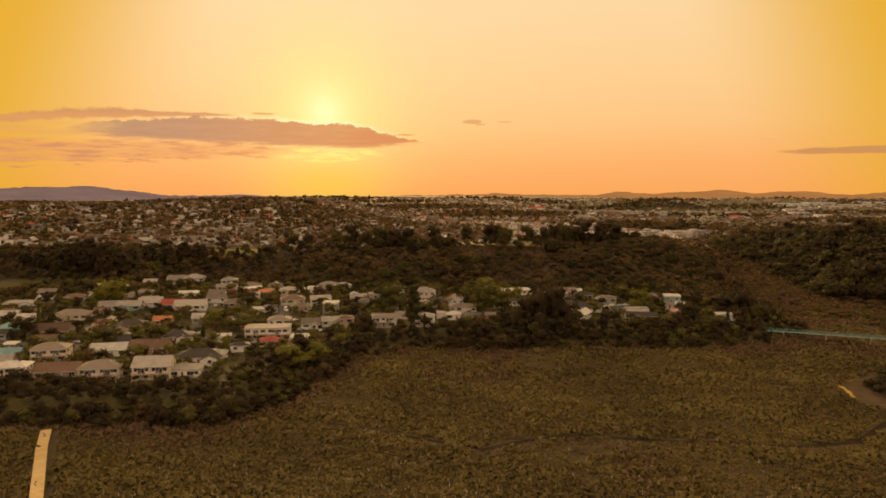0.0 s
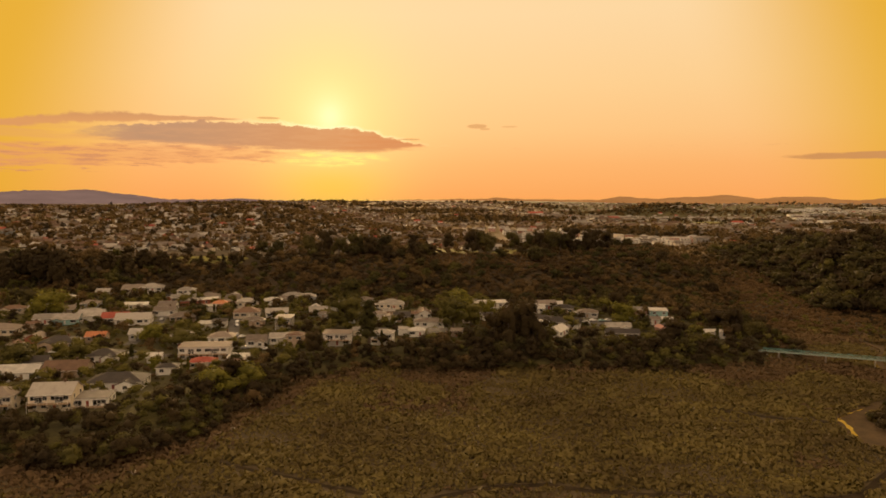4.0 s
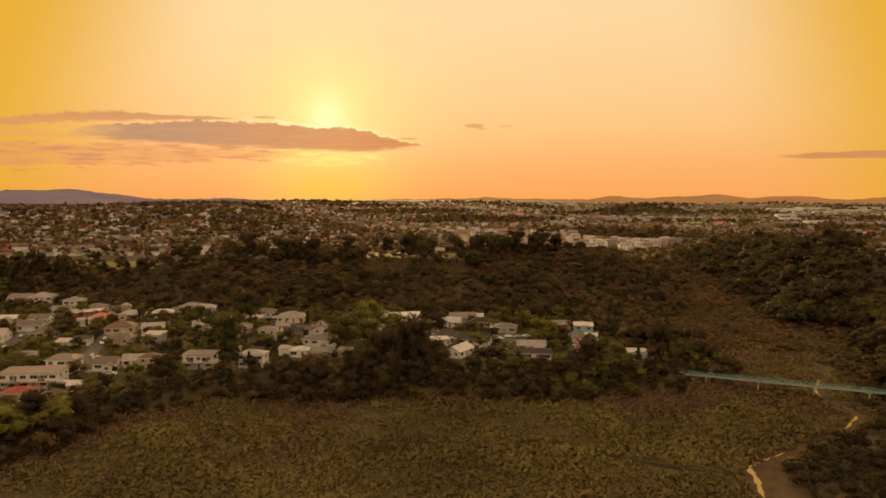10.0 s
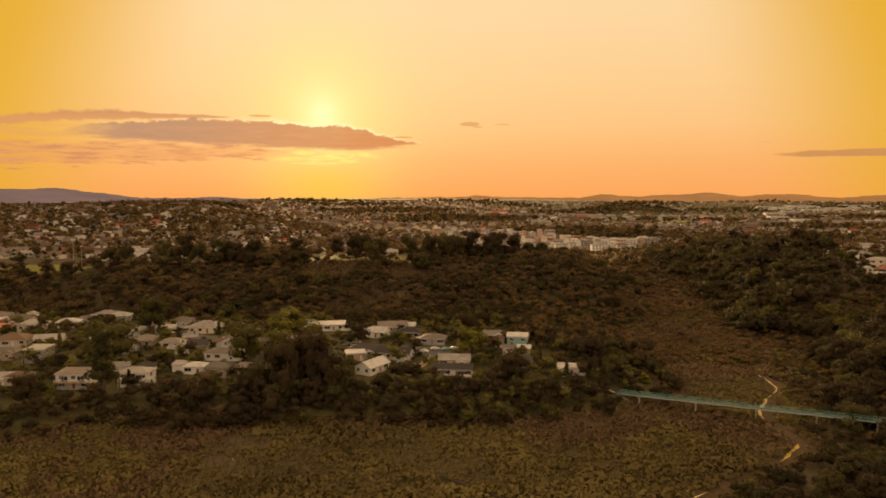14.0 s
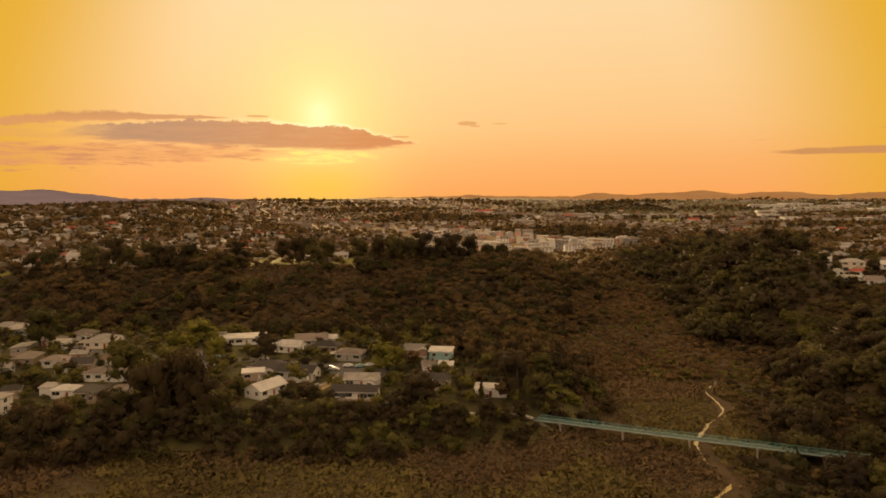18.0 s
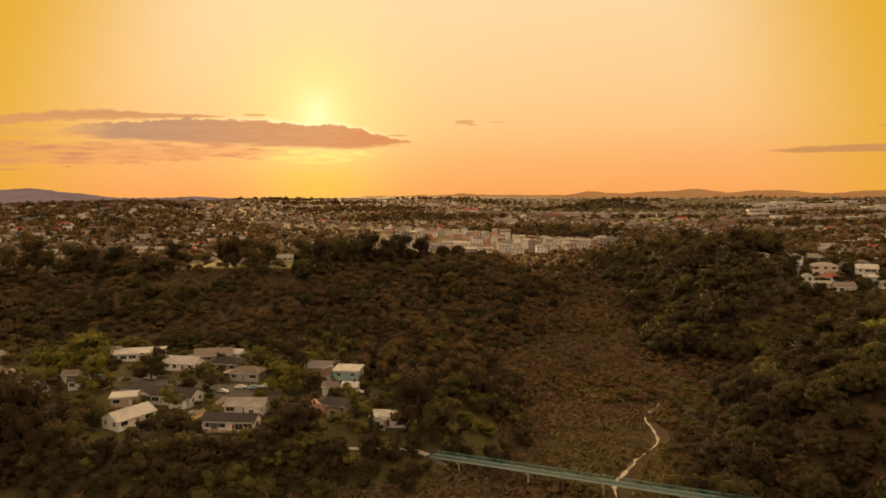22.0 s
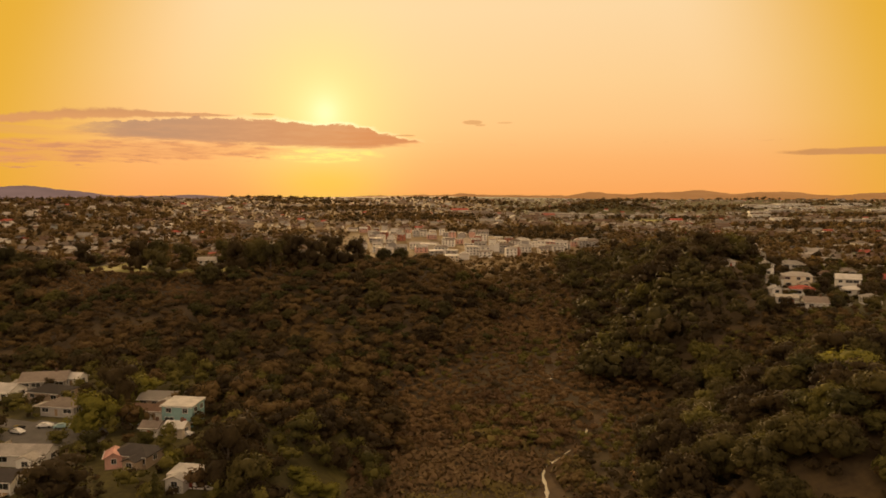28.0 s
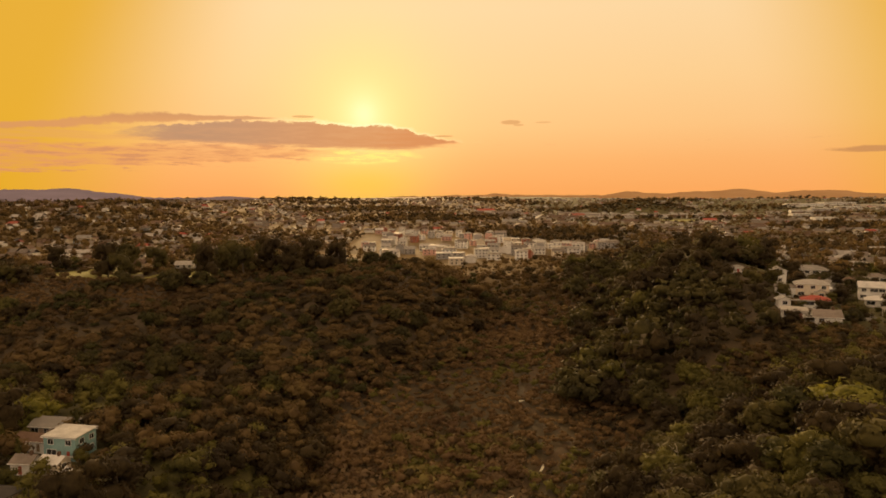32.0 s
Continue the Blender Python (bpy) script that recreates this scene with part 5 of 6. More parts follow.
for x, y, k in ((-304, 538, .9), (-292, 542, 1.1), (-279, 537, 1.15), (-267, 543, 1.1), (-256, 540, .95), (-286, 552, 1.1), (-272, 554, 1.05), (-298, 530, .8), (-262, 531, .85),
                (-238, 556, .85), (-226, 562, .8), (-212, 560, .9), (-199, 564, .72), (-320, 545, .7), (-336, 552, .75)):
    tree(x, y, "cypress", k)
for x, y, k in ((-246, 548, .8), (-219, 553, .85), (-205, 570, .75), (-188, 560, .8), (-170, 566, .7), (-150, 558, .75)):
    tree(x, y, "pine", k)
# the clump of tall dark trees at the foot of the terrace
for x, y, k, h in ((50, 361, 1.75, 1.5), (58, 366, 1.8, 1.6), (44, 367, 1.5, 1.4), (64, 361, 1.4, 1.35), (54, 373, 1.6, 1.5), (37, 362, 1.3, 1.2), (70, 367, 1.1, 1.2), (41, 357, 1.0, 1), (47, 354, 1.1, 1), (54, 356, 1.2, 1), (60, 355, 1.1, 1), (67, 355, 1.0, 1), (33, 369, 1.0, 1.1), (48, 379, 1.2, 1.2), (76, 361, .9, 1), (84, 362, .9, 1), (92, 363, .9, 1), (100, 362, 1.0, 1), (110, 363, .9, 1), (126, 366, 1.0, 1), (134, 362, .9, 1), (141, 366, 1.0, 1), (148, 362, .9, 1), (156, 364, .95, 1), (120, 362, .8, 1)):
    tree(x, y, "dusky", k, h)
for x, y, k, kind in ((-62, 332, .8, "lime"), (-70, 328, .9, "broad"), (-50, 346, .7, "broad"), (-76, 320, .8, "broad"), (-66, 322, .8, "lime"), (-60, 326, .8, "broad"),
                      (430, 556, .9, "lime"), (424, 550, .8, "broad"), (400, 520, .9, "dusky"), (408, 528, 1.0, "dusky"), (430, 575, .8, "broad")):
    tree(x, y, kind, k)
tree(24, 401, "broad", 2.44, 1.04)
tree(30, 439, "lime", 2.02, 0.98)
tree(-39, 452, "broad", 2.28, 1.22)
tree(-33, 399, "broad", 2.90, 0.87)
tree(169, 387, "dusky", 1.60, 1.27)
tree(175, 381, "dusky", 1.31, 1.10)
tree(120, 421, "lime", 2.07, 0.97)
tree(120, 434, "dusky", 1.53, 1.28)
tree(67, 435, "dusky", 1.34, 0.91)
tree(114, 413, "broad", 0.80, 0.70)
tree(97, 410, "dusky", 0.41, 1.06)
tree(86, 438, "broad", 1.07, 0.70)
tree(133, 377, "dusky", 1.92, 0.80)
tree(95, 384, "dusky", 1.00, 0.72)
tree(69, 389, "broad", 1.00, 1.04)
tree(28, 444, "broad", 1.80, 1.02)
tree(45, 435, "lime", 1.29, 1.35)
tree(140, 409, "broad", 0.73, 1.14)
tree(-208, 424, "lime", 3.24, 0.85)
tree(-241, 461, "dusky", 1.94, 0.74)
tree(-162, 325, "broad", 2.09, 0.70)
tree(-139, 330, "broad", 1.40, 1.13)
tree(-106, 361, "broad", 2.12, 0.70)
tree(-16, 357, "poplar", 2.89, 0.70)
tree(28, 468, "lime", 2.79, 0.70)
tree(121, 447, "lime", 2.13, 0.70)
tree(-66, 289, "lime", 2.43, 0.70)
tree(-57, 303, "lime", 2.19, 0.70)
tree(-211, 343, "dusky", 1.65, 0.77)
tree(-126, 374, "lime", 2.18, 0.73)
tree(-122, 425, "broad", 1.73, 0.70)
tree(-41, 350, "dusky", 1.21, 1.18)
tree(34, 411, "broad", 1.84, 0.98)
tree(325, 403, "lime", 2.53, 0.70)
tree(308, 389, "broad", 1.82, 0.70)
tree(305, 405, "broad", 1.26, 0.70)
tree(311, 369, "broad", 1.06, 0.70)
tree(298, 409, "dusky", 1.00, 0.70)
tree(308, 470, "dusky", 1.21, 1.12)
tree(168, 405, "dusky", 1.90, 0.70)
tree(127, 404, "broad", 0.88, 1.20)
tree(187, 391, "lime", 1.25, .62)
tree(191.5, 394, "lime", 1.0, .6)
tree(184, 394.5, "lime", .85, .6)
# tall stands round the playing fields
for x, y, k, h in ((-96, 612, 1.9, 1.3), (-84, 620, 2.0, 1.35), (-70, 612, 1.8, 1.3), (-58, 622, 1.9, 1.4), (-45, 615, 1.7, 1.3), (-34, 625, 1.8, 1.3), (-28, 598, 1.4, 1.2), (2, 604, 1.5, 1.2), (-2, 596, 1.3, 1.1), (42, 630, 1.8, 1.4), (48, 642, 1.9, 1.4), (54, 622, 1.7, 1.3), (58, 655, 1.7, 1.3),
                   (100, 628, 1.8, 1.4), (108, 640, 2.0, 1.4), (118, 632, 1.9, 1.3), (130, 645, 2.0, 1.4), (142, 640, 1.8, 1.3), (152, 652, 1.9, 1.4), (165, 660, 1.8, 1.3), (95, 662, 1.7, 1.3), (80, 668, 1.8, 1.3), (120, 668, 1.9, 1.3), (-120, 606, 1.6, 1.3), (-135, 612, 1.5, 1.2), (20, 676, 1.6, 1.2), (-10, 668, 1.6, 1.2)):
    tree(x, y, "dusky", k, h)
for x, y, k, h in ((-8, 616, 1.3, 1.1), (6, 610, 1.3, 1.0), (64, 606, 1.2, 1.1), (95, 606, 1.3, 1.1), (-176, 574, 1.2, 1.0), (-148, 580, 1.3, 1.1), (-232, 570, 1.2, 1.1)):
    tree(x, y, "dusky", k, h)
for x, y, k in ((352, 600, 1.0), (345, 612, 1.05), (360, 590, .9), (338, 598, .9), (350, 625, 1.0), (364, 612, .85), (333, 615, .8), (372, 628, .8), (342, 582, .75), (330, 580, .7), (320, 600, .7), (357, 640, .9)):
    tree(x, y, "dusky", k * 1.7, .85)
for x, y, k in ((369, 506, .8), (354, 497, .7), (371, 512, .7), (388, 532, .9), (395, 546, .8), (365, 531, .9), (370, 553, 1.0), (389, 560, .9), (397, 571, 1.0), (409, 592, .9), (420, 602, .8), (385, 520, .8), (379, 504, .9), (349, 509, .9), (354, 526, 1.0), (359, 546, 1.1), (412, 572, .9), (424, 586, .9), (438, 615, 1.0), (374, 496, .8), (382, 488, .9), (391, 500, .8), (402, 526, .9), (420, 540, 1.0), (352, 556, 1.1), (392, 590, 1.0), (402, 604, 1.0), (396, 625, 1.1), (432, 640, .9), (446, 650, 1.0), (462, 660, 1.0), (470, 690, 1.0), (440, 580, .9), (452, 606, .8)):
    tree(x, y, "dusky", k)
# broad crowns on the near flank of the spur
for x, y, kind, k in ((316, 375, "dusky", 1.7), (309, 376, "broad", 1.4), (303, 396, "dusky", 1.6), (330, 420, "dusky", 1.6), (318, 412, "broad", 1.5), (322, 388, "dusky", 1.5), (333, 392, "lime", 1.6), (334, 454, "broad", 1.4), (312, 430, "dusky", 1.5), (298, 380, "dusky", 1.3), (292, 396, "broad", 1.2), (326, 440, "dusky", 1.5)):
    tree(x, y, kind, k, .85)


# street and garden trees in the gaps between the plots
r = random.Random(9)
n = 0
while n < 215:
    if n % 5 == 4:
        x, y = r.uniform(375, 480), r.uniform(505, 680)
        if x - float(stream_x(y)) < 105:
            continue
    else:
        x, y = r.uniform(-290, 192), r.uniform(262, 505)
    if float(shore_distance(x, y)) < 8 and x < 300 or x < -0.66 * y:
        continue
    if any(math.hypot(x - a, y - b) < c * .78 + 1.2 for a, b, c in PLOTS) or any(math.hypot(x - a, y - b) < 4.5 for a, b, c in WOODS):
        continue
    tree(x, y, r.choice(("broad", "broad", "broad", "dusky", "lime", "poplar")), r.uniform(.42, .85))
    n += 1

# ---- belts of wood ----
def near_templates(seed, n, lobes, level, leaves, radius, tall, leaf=.34, flat=.8, column=False):
    q = np.random.default_rng(seed)
    return [crown_arrays(q, lobes, level, leaves, leaf, radius, tall, flat, column) for _ in range(n)]


bush_near = near_templates(31, 8, 5, 0, 200, 3.9, 8.2, .46)
bush_big = [dome_arrays(np.random.default_rng(340 + k), 6.0, 10.5, 30, 1150, .40) for k in range(6)]
bush_low = near_templates(35, 7, 5, 0, 130, 3.9, 5.6, .54, .62)
bush_mid = near_templates(32, 8, 5, 0, 95, 4.0, 8.2, .68)
scrub = near_templates(33, 6, 2, 0, 46, 2.6, 3.4, .46, .7)
GLADES = ((-190, 592, 54, 24), (22, 640, 30, 66), (78, 632, 24, 54))


def clear_of(xs, ys, pad):
    ok = np.ones(len(xs), bool)
    for a, b, c in PLOTS:
        if b < 720:
            ok &= np.hypot(xs - a, ys - b) > c * .8 + pad
    for a, b, rx, ry in GLADES:
        ok &= (((xs - a) / rx) ** 2 + ((ys - b) / ry) ** 2 > 1) | ((ys < b + ry * .35) & (rng.uniform(0, 1, len(xs)) < (.45 if a < -100 else .12)))
    return ok


def belt(name, x0, x1, y0, y1, step, mask, templates, lo, hi, label, mats=(0.55, 0.30), sink=0.8, emergent=0.07, leaf=None):
    xs, ys = jitter_grid(x0, x1, y0, y1, step)
    ok = mask(xs, ys) & clear_of(xs, ys, 1.0)
    xs, ys = xs[ok], ys[ok]
    u = rng.uniform(0, 1, len(xs))
    # stands of one kind keep together
    drift = .22 * np.sin(xs * .045 + 2) * np.sin(ys * .05 + xs * .02)
    choice = np.where(u + drift < mats[0], 0, np.where(u + drift < mats[0] + mats[1], 1, 2))
    size = rng.uniform(lo, hi, len(xs)) * (1 + .18 * np.sin(xs * .06) * np.cos(ys * .055)) * np.where(rng.uniform(0, 1, len(xs)) < emergent, 1.4, 1)
    me = scatter_mesh(name, templates, xs, ys, height(xs, ys) - sink, size, [leaf or leaf_bush, leaf_dark, leaf_green], choice)
    return stuff(name, me, label, "woodland")


def d_of(x, y):
    return x - stream_x(y)


def view(x, y):
    return (x > -0.70 * y - 25) & (x < 0.62 * (y - 120) + 190)


belt("gully_woodland", -60, 285, 440, 700, 5.1, lambda x, y: (d_of(x, y) < -26 + 10 * np.sin(y * .05)) & (shore_distance(x, y) < 4) & (height(x, y) > 2.5) & view(x, y), bush_low, .5, 1.15, "dense brown-green native bush on the gully side", (.72, .16), .6, .08)
belt("gully_woodland", -60, 285, 440, 700, 11.5, lambda x, y: (d_of(x, y) < -34) & (shore_distance(x, y) < 2) & (height(x, y) > 3) & view(x, y) & (np.sin(x * .052 + 1.1) * np.sin(y * .047 + x * .013) + rng.uniform(-.35, .35, len(x)) > .12), bush_big, .5, 1.0, "taller dark trees that stand in groups over the native bush", (.5, .4), 1.0, .1, leaf_olive)
belt("gully_woodland", -440, -60, 470, 612, 6.6, lambda x, y: (shore_distance(x, y) < 6) & view(x, y), bush_mid, .6, 1.3, "dense brown-green native bush behind the houses")
belt("spur_woodland", 310, 372, 428, 500, 3.7, lambda x, y: (d_of(x, y) > 50) & (d_of(x, y) < 96), bush_near, .36, .66, "low bush below the houses on the spur", (.45, .35), .8, 0)
# Olive and dark leaves here also imitate the dimmed lower right of the view.
belt("spur_woodland", 215, 460, 262, 500, 7.7, lambda x, y: (d_of(x, y) > 15) & ~((d_of(x, y) > 50) & (y > 428)) & ((height(x, y) > .9) | ((y < 392) & (d_of(x, y) > 27))) & ~((d_of(x, y) > 84) & (y > 458)) & view(x, y), bush_big, .55, 1.15, "dense dark bush that covers the spur beside the creek", (.42, .44), 1.0, .0, leaf_olive)
belt("spur_woodland", 270, 480, 500, 830, 6.8, lambda x, y: (d_of(x, y) > 12) & (d_of(x, y) < 80 + 40 * ss(570, 640, y)) & view(x, y), bush_mid, .75, 1.6, "dense dark bush on the crest of the spur", (.45, .45), .8, .1, leaf_olive)
belt("gully_woodland", 134, 216, 428, 506, 4.8, lambda x, y: (shore_distance(x, y) > -12) & (x > 134 + .25 * (y - 428)), bush_near, .5, 1.1, "dark bush on the rim of the gully beside the houses", (.55, .4))
belt("valley_woodland", 60, 420, 690, 785, 7.0, lambda x, y: (y < 772 + .2 * np.abs(x - 250)) & view(x, y), bush_mid, .5, 1.0, "band of bush at the head of the gully")
# Mostly dark leaves: they also imitate the dimmed lower left of the view.
belt("shore_trees", -420, 214, 225, 492, 4.8, lambda x, y: (np.abs(shore_distance(x, y) - 4) < 10.5 + 4 * np.sin(x * .07) + 14 * ss(-60, -90, x) * ss(300, 250, y)) & view(x, y), bush_near, .45, 1.1, "belt of dark trees along the shore of the flat", (.05, .85))
belt("gully_scrub", 190, 330, 560, 700, 4.0, lambda x, y: (np.abs(d_of(x, y)) < 34), scrub, .7, 1.4, "low scrub at the head of the gully", (.8, .05), .5, 0, leaf_scrub)
belt("gully_scrub", 150, 300, 350, 620, 3.4, lambda x, y: (np.abs(d_of(x, y)) > np.where(y > 425, 1.2, 3.4)) & (np.abs(d_of(x, y)) < 95) & (height(x, y) < 7) & (shore_distance(x, y) < 0) & ((height(x, y) > .2) | (y > 430)), scrub, .45, 1.15, "low scrub on the floor of the gully", (.85, .03), .5, 0, leaf_scrub)

xs, ys = jitter_grid(-12, 106, 572, 632, 3.0)
stuff("gully_scrub", scatter_mesh("gully_scrub", scrub, xs, ys, height(xs, ys) - .5, rng.uniform(.4, .85, len(xs)), [leaf_scrub]), "low scrub below a playing field", "scrub")

belt("creek_bush", 170, 330, 170, 352, 4.4, lambda x, y: (d_of(x, y) > 7.5 + 1.5 * np.sin(y * .11)) & (d_of(x, y) < 92) & (height(x, y) < 2.5), bush_low, .45, .95, "low dark bush on the far bank of the creek", (.25, .62), .6, .05, leaf_olive)

# gardens: shrubs, hedges and small trees that fill the plots
belt("garden_shrubs", -300, 196, 255, 520, 4.8, lambda x, y: (shore_distance(x, y) > 3) & view(x, y) & (rng.uniform(0, 1, len(x)) < .74), scrub, .45, 1.05, "shrubs and hedges between the houses", (.2, .15), .4, 0)
belt("garden_trees", -300, 196, 270, 520, 8.5, lambda x, y: (shore_distance(x, y) > 5) & view(x, y) & (rng.uniform(0, 1, len(x)) < .88 + .12 * ss(60, 120, x)), bush_mid, .42, .95, "small garden trees between the houses", (.12, .28), .5)
belt("spur_scrub", 330, 420, 455, 580, 4.5, lambda x, y: (d_of(x, y) > 78) & (d_of(x, y) < 120) & (rng.uniform(0, 1, len(x)) < .8), scrub, .5, 1.1, "low shrubs on the slope below the houses", (.5, .2), .5, 0)
belt("spur_scrub", 225, 372, 300, 505, 4.2, lambda x, y: (d_of(x, y) > np.where(y > 372, 3.5, 9)) & (d_of(x, y) < 96) & ((height(x, y) > .7) | (y > 360) | (d_of(x, y) > 22)) & view(x, y), scrub, .6, 1.1, "dark undergrowth between the trees of the spur", (.4, .5), .5, 0)
belt("garden_trees", 370, 540, 500, 720, 8.0, lambda x, y: (d_of(x, y) > 92) & view(x, y) & (rng.uniform(0, 1, len(x)) < .42), bush_mid, .4, .8, "small garden trees on the spur", (.35, .2), .5)

# far tree cover
far_a = near_templates(41, 6, 1, 0, 14, 5.0, 8.0, 1.6)
far_b = near_templates(42, 6, 1, 0, 8, 8.0, 9.0, 3.2)


def far_cover(name, y0, y1, step, templates, lo, hi, share, label):
    xs, ys = jitter_grid(-0.75 * y1, 0.85 * y1, y0, y1, step)
    ok = (xs > -0.74 * ys - 30) & (xs < 0.72 * (ys - 200) + 260)
    woods = np.sin(xs * .009 + ys * .004) + np.sin(ys * .013 - xs * .006)
    # the settled slopes are evenly planted
    settled = ((xs < 60) | (xs > 430)) & (ys < 1230)
    woods = np.where(settled, -.15 + .3 * woods, woods)
    ok &= (woods + rng.uniform(-1.6, 1.6, len(xs))) > share
    ok &= ~((xs > 85) & (xs < 415) & (ys < quarter_edge(xs, 1) + 8) & (ys > quarter_edge(xs, 0) - 6)) & (((xs - 690) / 62) ** 2 + ((ys - 1840) / 85) ** 2 > 1)
    ok &= ~((xs > 440) & (xs < 910) & (ys > 1940) & (ys < 2190) & (rng.uniform(0, 1, len(xs)) < .7))
    ok &= ~((d_of(xs, ys) > 10) & (ys < 800) & (xs < 400))
    for a, b, rx, ry in GLADES[1:]:
        ok &= ((xs - a) / rx) ** 2 + ((ys - b) / ry) ** 2 > 1
    xs, ys, woods, settled = xs[ok], ys[ok], woods[ok], settled[ok]
    dense = woods + rng.uniform(-.4, .4, len(xs)) > .75
    # big dark trees stand together in the parks and gullies
    size = rng.uniform(lo, hi, len(xs)) * np.where(dense, 1.5, np.where(settled, rng.choice([.75, 1.0, 1.3], len(xs)), .85))
    me = scatter_mesh(name, templates, xs, ys, height(xs, ys) - .6, size, [leaf_far, leaf_bush, leaf_dark], np.where(dense, rng.choice([0, 2], len(xs)), rng.choice([0, 0, 0, 1, 2], len(xs))))
    stuff(name, me, label, "trees")


far_cover("distant_trees", 640, 1250, 8.4, far_a, .4, 1.0, -1.5, "garden trees and hedges between far-off houses")
far_cover("distant_trees", 1250, 2200, 15.5, far_b, .3, .8, -1.5, "tree cover on the far slopes")
far_cover("distant_trees", 2200, 3200, 28, far_b, .45, 1.0, -.6, "tree cover along the skyline")
xs, ys = jitter_grid(560, 860, 2215, 2350, 12)
stuff("distant_trees", scatter_mesh("distant_trees", far_b, xs, ys, height(xs, ys) - .6, rng.uniform(.5, 1.0, len(xs)), [leaf_far, leaf_dark], rng.choice([0, 1], len(xs))), "trees that cover a far knoll", "trees")

# ---- mangroves ----
q = np.random.default_rng(77)
mangrove_t = []
for k in range(10):
    n = 15
    dd = q.normal(size=(n, 3))
    dd[:, 2] = np.abs(dd[:, 2]) + .25
    dd /= np.linalg.norm(dd, axis=1)[:, None]
    c = dd * q.uniform(.55, 1.15, (n, 1)) * (1.25, 1.0, .75) + (0, 0, .30)
    mangrove_t.append((sprays(q, c, dd, .50).reshape(-1, 3), np.arange(n * 3).reshape(-1, 3), np.repeat(dd * .55 + (0, 0, .6), 3, 0)))
CHANNELS = [[(-46, 232), (-23, 222), (-7, 214), (11, 204)], [(11, 204), (20, 210), (34, 216), (48, 218), (60, 214), (73, 212), (90, 211), (106, 207), (130, 212), (152, 232)], [(105, 300), (122, 285), (140, 276), (160, 270)]]


def patches(x, y, cell, seed):
    """Smooth random hummocks between 0 and 1, a cell across."""
    t = np.random.default_rng(seed).uniform(0, 1, (257, 257))
    u, v = np.mod(x / cell, 256), np.mod(y / cell, 256)
    i, j = u.astype(int), v.astype(int)
    a, b = ss(0, 1, u - i), ss(0, 1, v - j)
    return (t[j, i] * (1 - a) + t[j, i + 1] * a) * (1 - b) + (t[j + 1, i] * (1 - a) + t[j + 1, i + 1] * a) * b


def off_channels(xs, ys, gap):
    ok = np.ones(len(xs), bool)
    for line in CHANNELS:
        for (ax, ay), (bx, by) in zip(line, line[1:]):
            u = np.clip(((xs - ax) * (bx - ax) + (ys - ay) * (by - ay)) / ((bx - ax) ** 2 + (by - ay) ** 2), 0, 1)
            ok &= np.hypot(xs - ax - u * (bx - ax), ys - ay - u * (by - ay)) > gap
    return ok


for x0, x1, y0, y1, step, lo, hi in ((-150, 20, 135, 362, 1.55, .55, 1.35), (20, 290, 135, 372, 1.55, .55, 1.35), (196, 262, 372, 470, 1.9, .7, 1.5)):
    xs, ys = jitter_grid(x0, x1, y0, y1, step)
    edge = np.interp(ys, [p[1] for p in smooth_stream], bank_w) / 2 + .4
    ok = (shore_distance(xs, ys) < 1) & (np.abs(d_of(xs, ys)) > edge) & (height(xs, ys) < 1.2) & ((d_of(xs, ys) < 6 + .05 * np.abs(ys - 300)) | (ys > 345)) & off_channels(xs, ys, 1.65) & (xs > -0.72 * ys - 10) & (xs < .8 * ys + 40)
    ok &= (np.abs((xs + 103.5) * .892 + (ys - 170) * .45) > 2.9) | (ys > 222)
    xs, ys = xs[ok], ys[ok]
    clump = .55 * patches(xs / 1.7, ys, 4.6, 5) + .45 * patches(xs / 1.9, ys, 11.0, 6)
    ok = clump > .05 + .04 * rng.normal(size=len(xs))
    xs, ys, clump = xs[ok], ys[ok], clump[ok]
    size = rng.uniform(lo, hi, len(xs)) * (.30 + 1.5 * clump)
    rust = patches(xs, ys, 26, 8) + .5 * ss(-40, -4, shore_distance(xs, ys)) + .3 * ss(90, 190, xs) + rng.normal(size=len(xs)) * .06 > .88
    stuff("mangroves", scatter_mesh("mangroves", mangrove_t, xs, ys, height(xs, ys) - .02, size, [leaf_mangrove, leaf_russet], rust.astype(int)), "wide carpet of low olive-brown mangroves on the tidal flat", "mangroves")

# bleached stems and scraps that catch the light
bm = bmesh.new()
r = random.Random(15)
for k in range(210):
    if k < 150:
        x, y = r.uniform(-95, 115), 168 + abs(r.gauss(0, 11))
    elif k < 163:
        u = r.uniform(0, 1)
        x, y = -58 + 17 * u + r.gauss(0, .5), 247 + 30 * u + r.gauss(0, .8)
    else:
        x, y = r.uniform(-80, 150), r.uniform(180, 320)
    z = at(x, y) + .5
    for _ in range(2):
        lean = Vector((r.gauss(0, .35), r.gauss(0, .35), 1)).normalized() * r.uniform(.5, 1.2)
        p, s = Vector((x + r.gauss(0, .4), y + r.gauss(0, .4), z)), r.uniform(.06, .13)
        poly_solid(bm, [[p + Vector((s, 0, 0)), p + Vector((-s * .5, s * .8, 0)), p + Vector((-s * .5, -s * .8, 0))], [p + lean + Vector((s * .5, 0, 0)), p + lean + Vector((-s * .2, s * .4, 0)), p + lean + Vector((-s * .2, -s * .4, 0))]])
ob = part("dead_stems", bm, dead_wood)
tagged(ob, "bleached dead stems that stand out of the mangroves", "dead stems", kind="stuff")

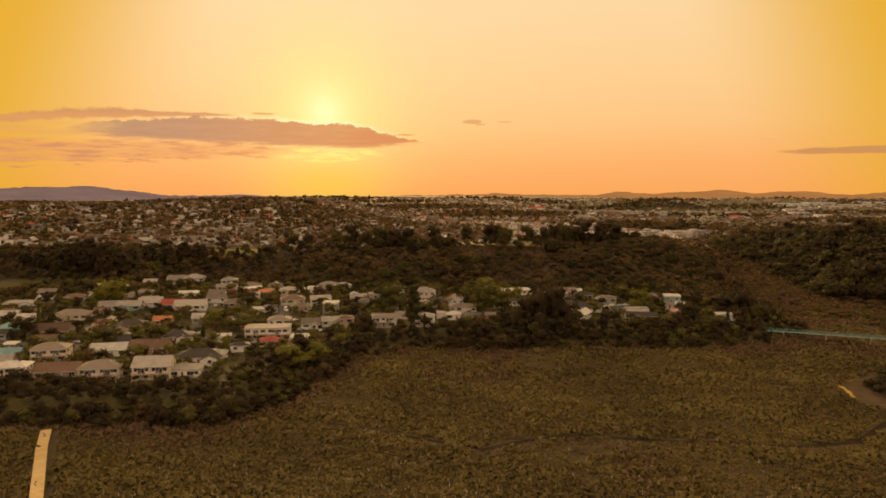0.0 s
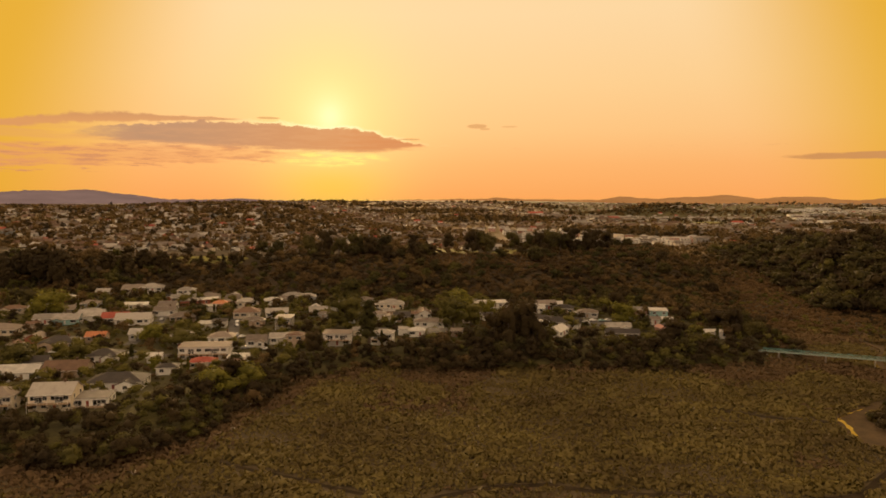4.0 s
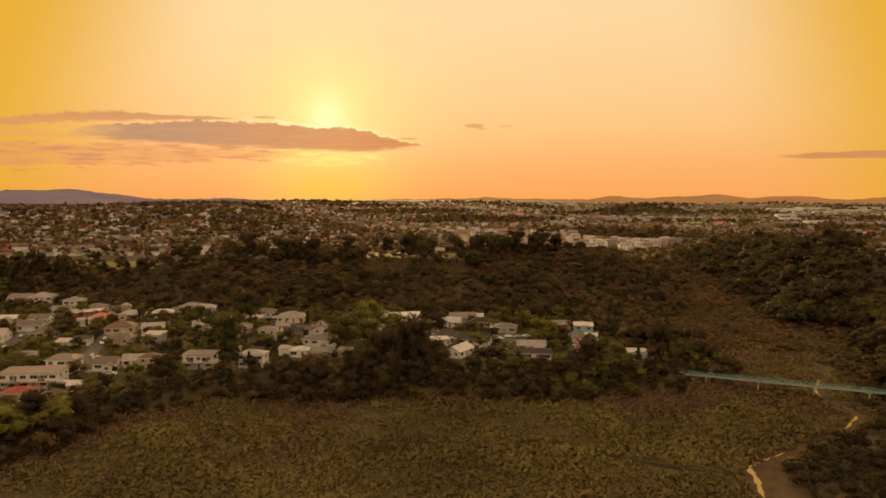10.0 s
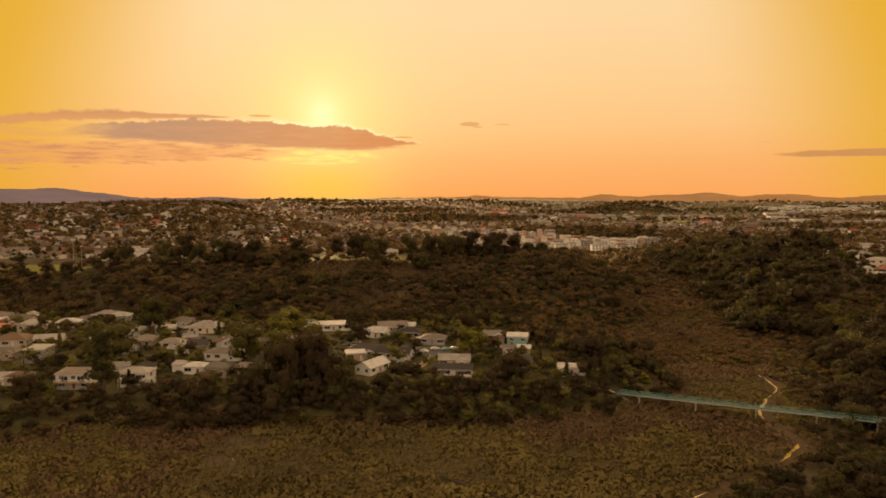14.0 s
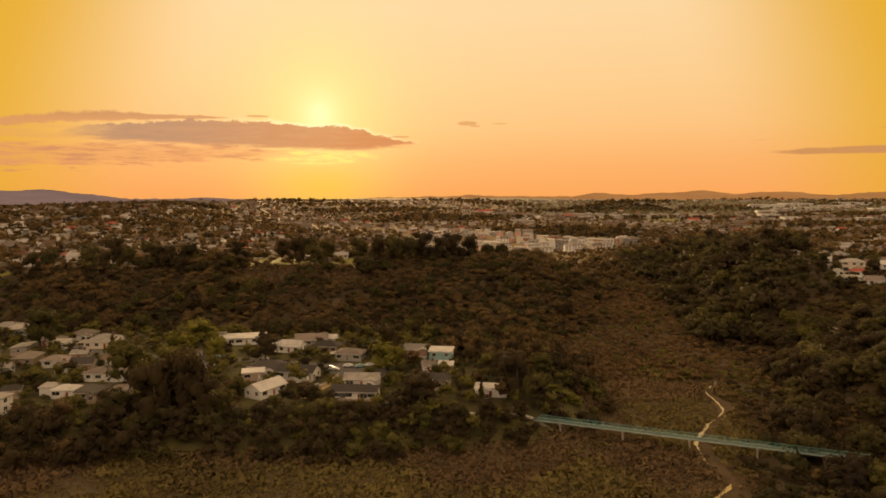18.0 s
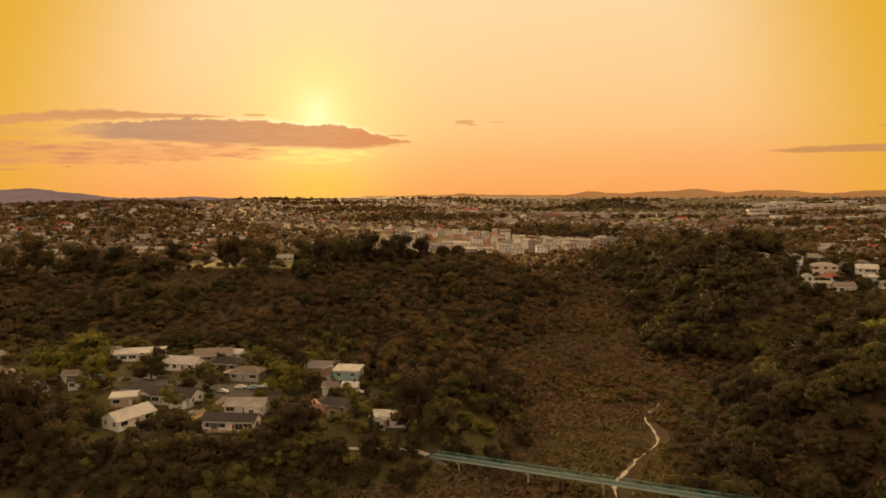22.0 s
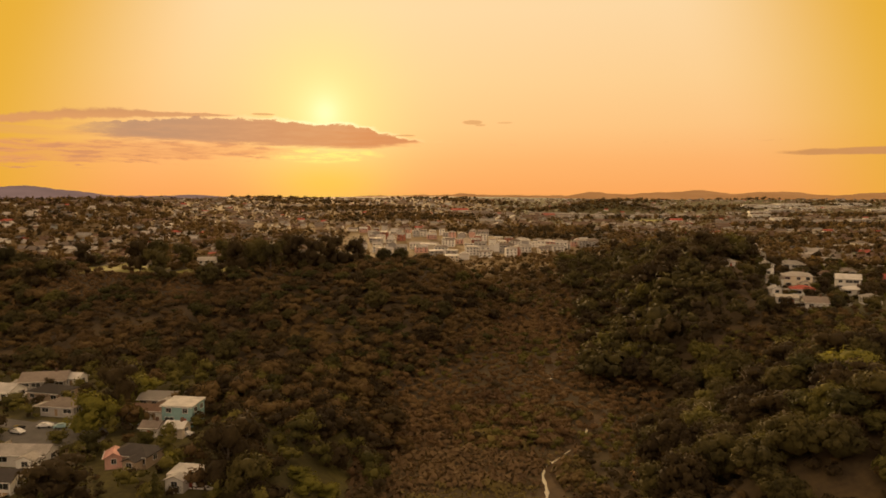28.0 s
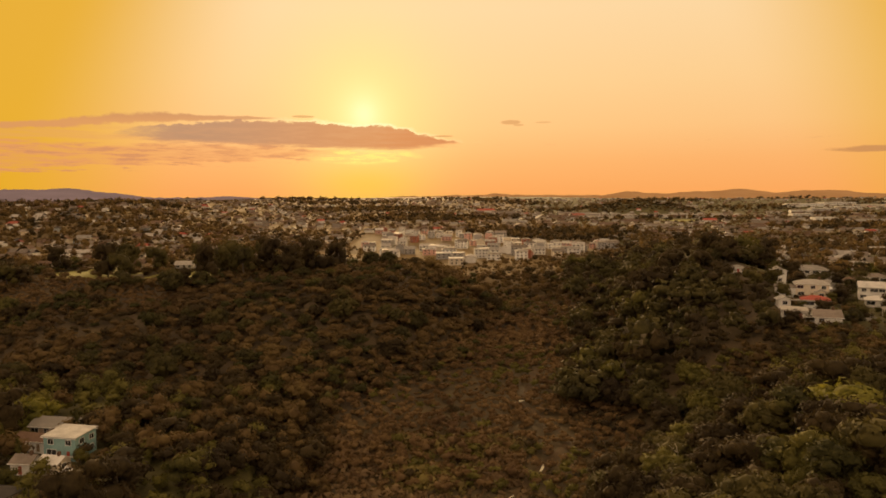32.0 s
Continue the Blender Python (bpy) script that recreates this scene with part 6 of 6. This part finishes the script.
# ---- hills on the skyline ----
def ridge(name, line, far, mat, label, seed):
    """A long hill: its crest runs through azimuth and rise in degrees, seen over the middle of the walk."""
    a0 = np.array([p[0] for p in line])
    e0 = np.array([p[1] for p in line])
    a = np.linspace(a0[0], a0[-1], 260)
    q = np.random.default_rng(seed)
    rough = np.convolve(q.normal(size=280), [.25, .5, .25], "same")[10:270] * .03 + .05 * np.sin(a * 1.3 + seed) * np.sin(a * .47)
    e = np.interp(a, a0, e0) + rough
    rows = []
    for dist, k in ((far - 700, 0.0), (far - 380, .45), (far - 120, .90), (far, 1.0), (far + 120, .6), (far + 160, 0.0)):
        x, y = dist * np.sin(np.radians(a)), dist * np.cos(np.radians(a))
        crest = 77 + far * np.tan(np.radians(e))
        rows.append(np.stack([x, y, 44 + (crest - 44) * k], -1))
    V = np.concatenate(rows)
    n = len(a)
    i = np.arange(len(V)).reshape(len(rows), n)
    F = np.stack([i[:-1, :-1], i[:-1, 1:], i[1:, 1:], i[1:, :-1]], -1).reshape(-1, 4)
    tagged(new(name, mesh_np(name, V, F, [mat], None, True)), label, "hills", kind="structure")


# Both ridges glow: the evening haze is put into their emission colour.
ridge("backdrop_hills", [(-50, .3), (-38, .40), (-32.8, .36), (-30.8, .43), (-28.8, .52), (-27.4, .56), (-26.4, .50), (-24.1, .12), (-21.7, -.13), (-19.2, -.14), (-16, -.10), (-13.3, -.20), (-10.6, -.30), (-7, -.3)], 4550, glow("painted_haze_blue_hill", (.19, .112, .088), (.24, .142, .112), .004), "purple-grey range of skyline hills with haze painted as glow", 1)
ridge("backdrop_hills", [(-9, -.3), (0, -.1), (3.8, .02), (7, -.08), (9.9, -.03), (12.1, -.17), (13.8, .19), (15.3, .06), (18.6, .10), (21.9, .30), (23.8, .10), (27.6, .21), (29.4, -.07), (32.4, .13), (48, .2)], 4500, glow("painted_haze_brown_hill", (.36, .15, .045), (.44, .19, .06), .004), "orange-brown line of low skyline hills with haze painted as glow", 2)

# ---- a bleached dead tree and a bare clay bank near the creek ----
def dead_tree(x, y, tall):
    ob = empty("dead_tree", x, y, at(x, y))
    q = random.Random(3)
    bm = bmesh.new()

    def limb(p, way, run, rad, depth):
        end = p + way * run
        side = way.orthogonal().normalized()
        up = way.cross(side)
        poly_solid(bm, [[p + (side * math.cos(a) + up * math.sin(a)) * rad for a in (0, 1.57, 3.14, 4.71)], [end + (side * math.cos(a) + up * math.sin(a)) * rad * .55 for a in (0, 1.57, 3.14, 4.71)]])
        if depth:
            for _ in range(3):
                w = (way + Vector((q.gauss(0, .6), q.gauss(0, .6), q.gauss(0, .35)))).normalized()
                limb(end - way * run * q.uniform(0, .3), w, run * q.uniform(.55, .8), rad * .55, depth - 1)
    limb(Vector((0, 0, -.3)), Vector((.05, 0, 1)).normalized(), tall * .5, .22, 3)
    part("trunk", bm, dead_wood, ob)
    tagged(ob, "bleached leafless tree standing in the bush", "dead tree")


dead_tree(293.8, 414, 9.5)
dead_tree(318, 446, 7)
dead_tree(262, 359, 6.5)
strip("clay_bank", [(257.5, 352.5), (259.5, 355), (261.5, 358), (263, 362)], [1.0, 2.6, 2.2, .8], .5, pale_path, "bare pale clay bank beside the bridge", "bank")
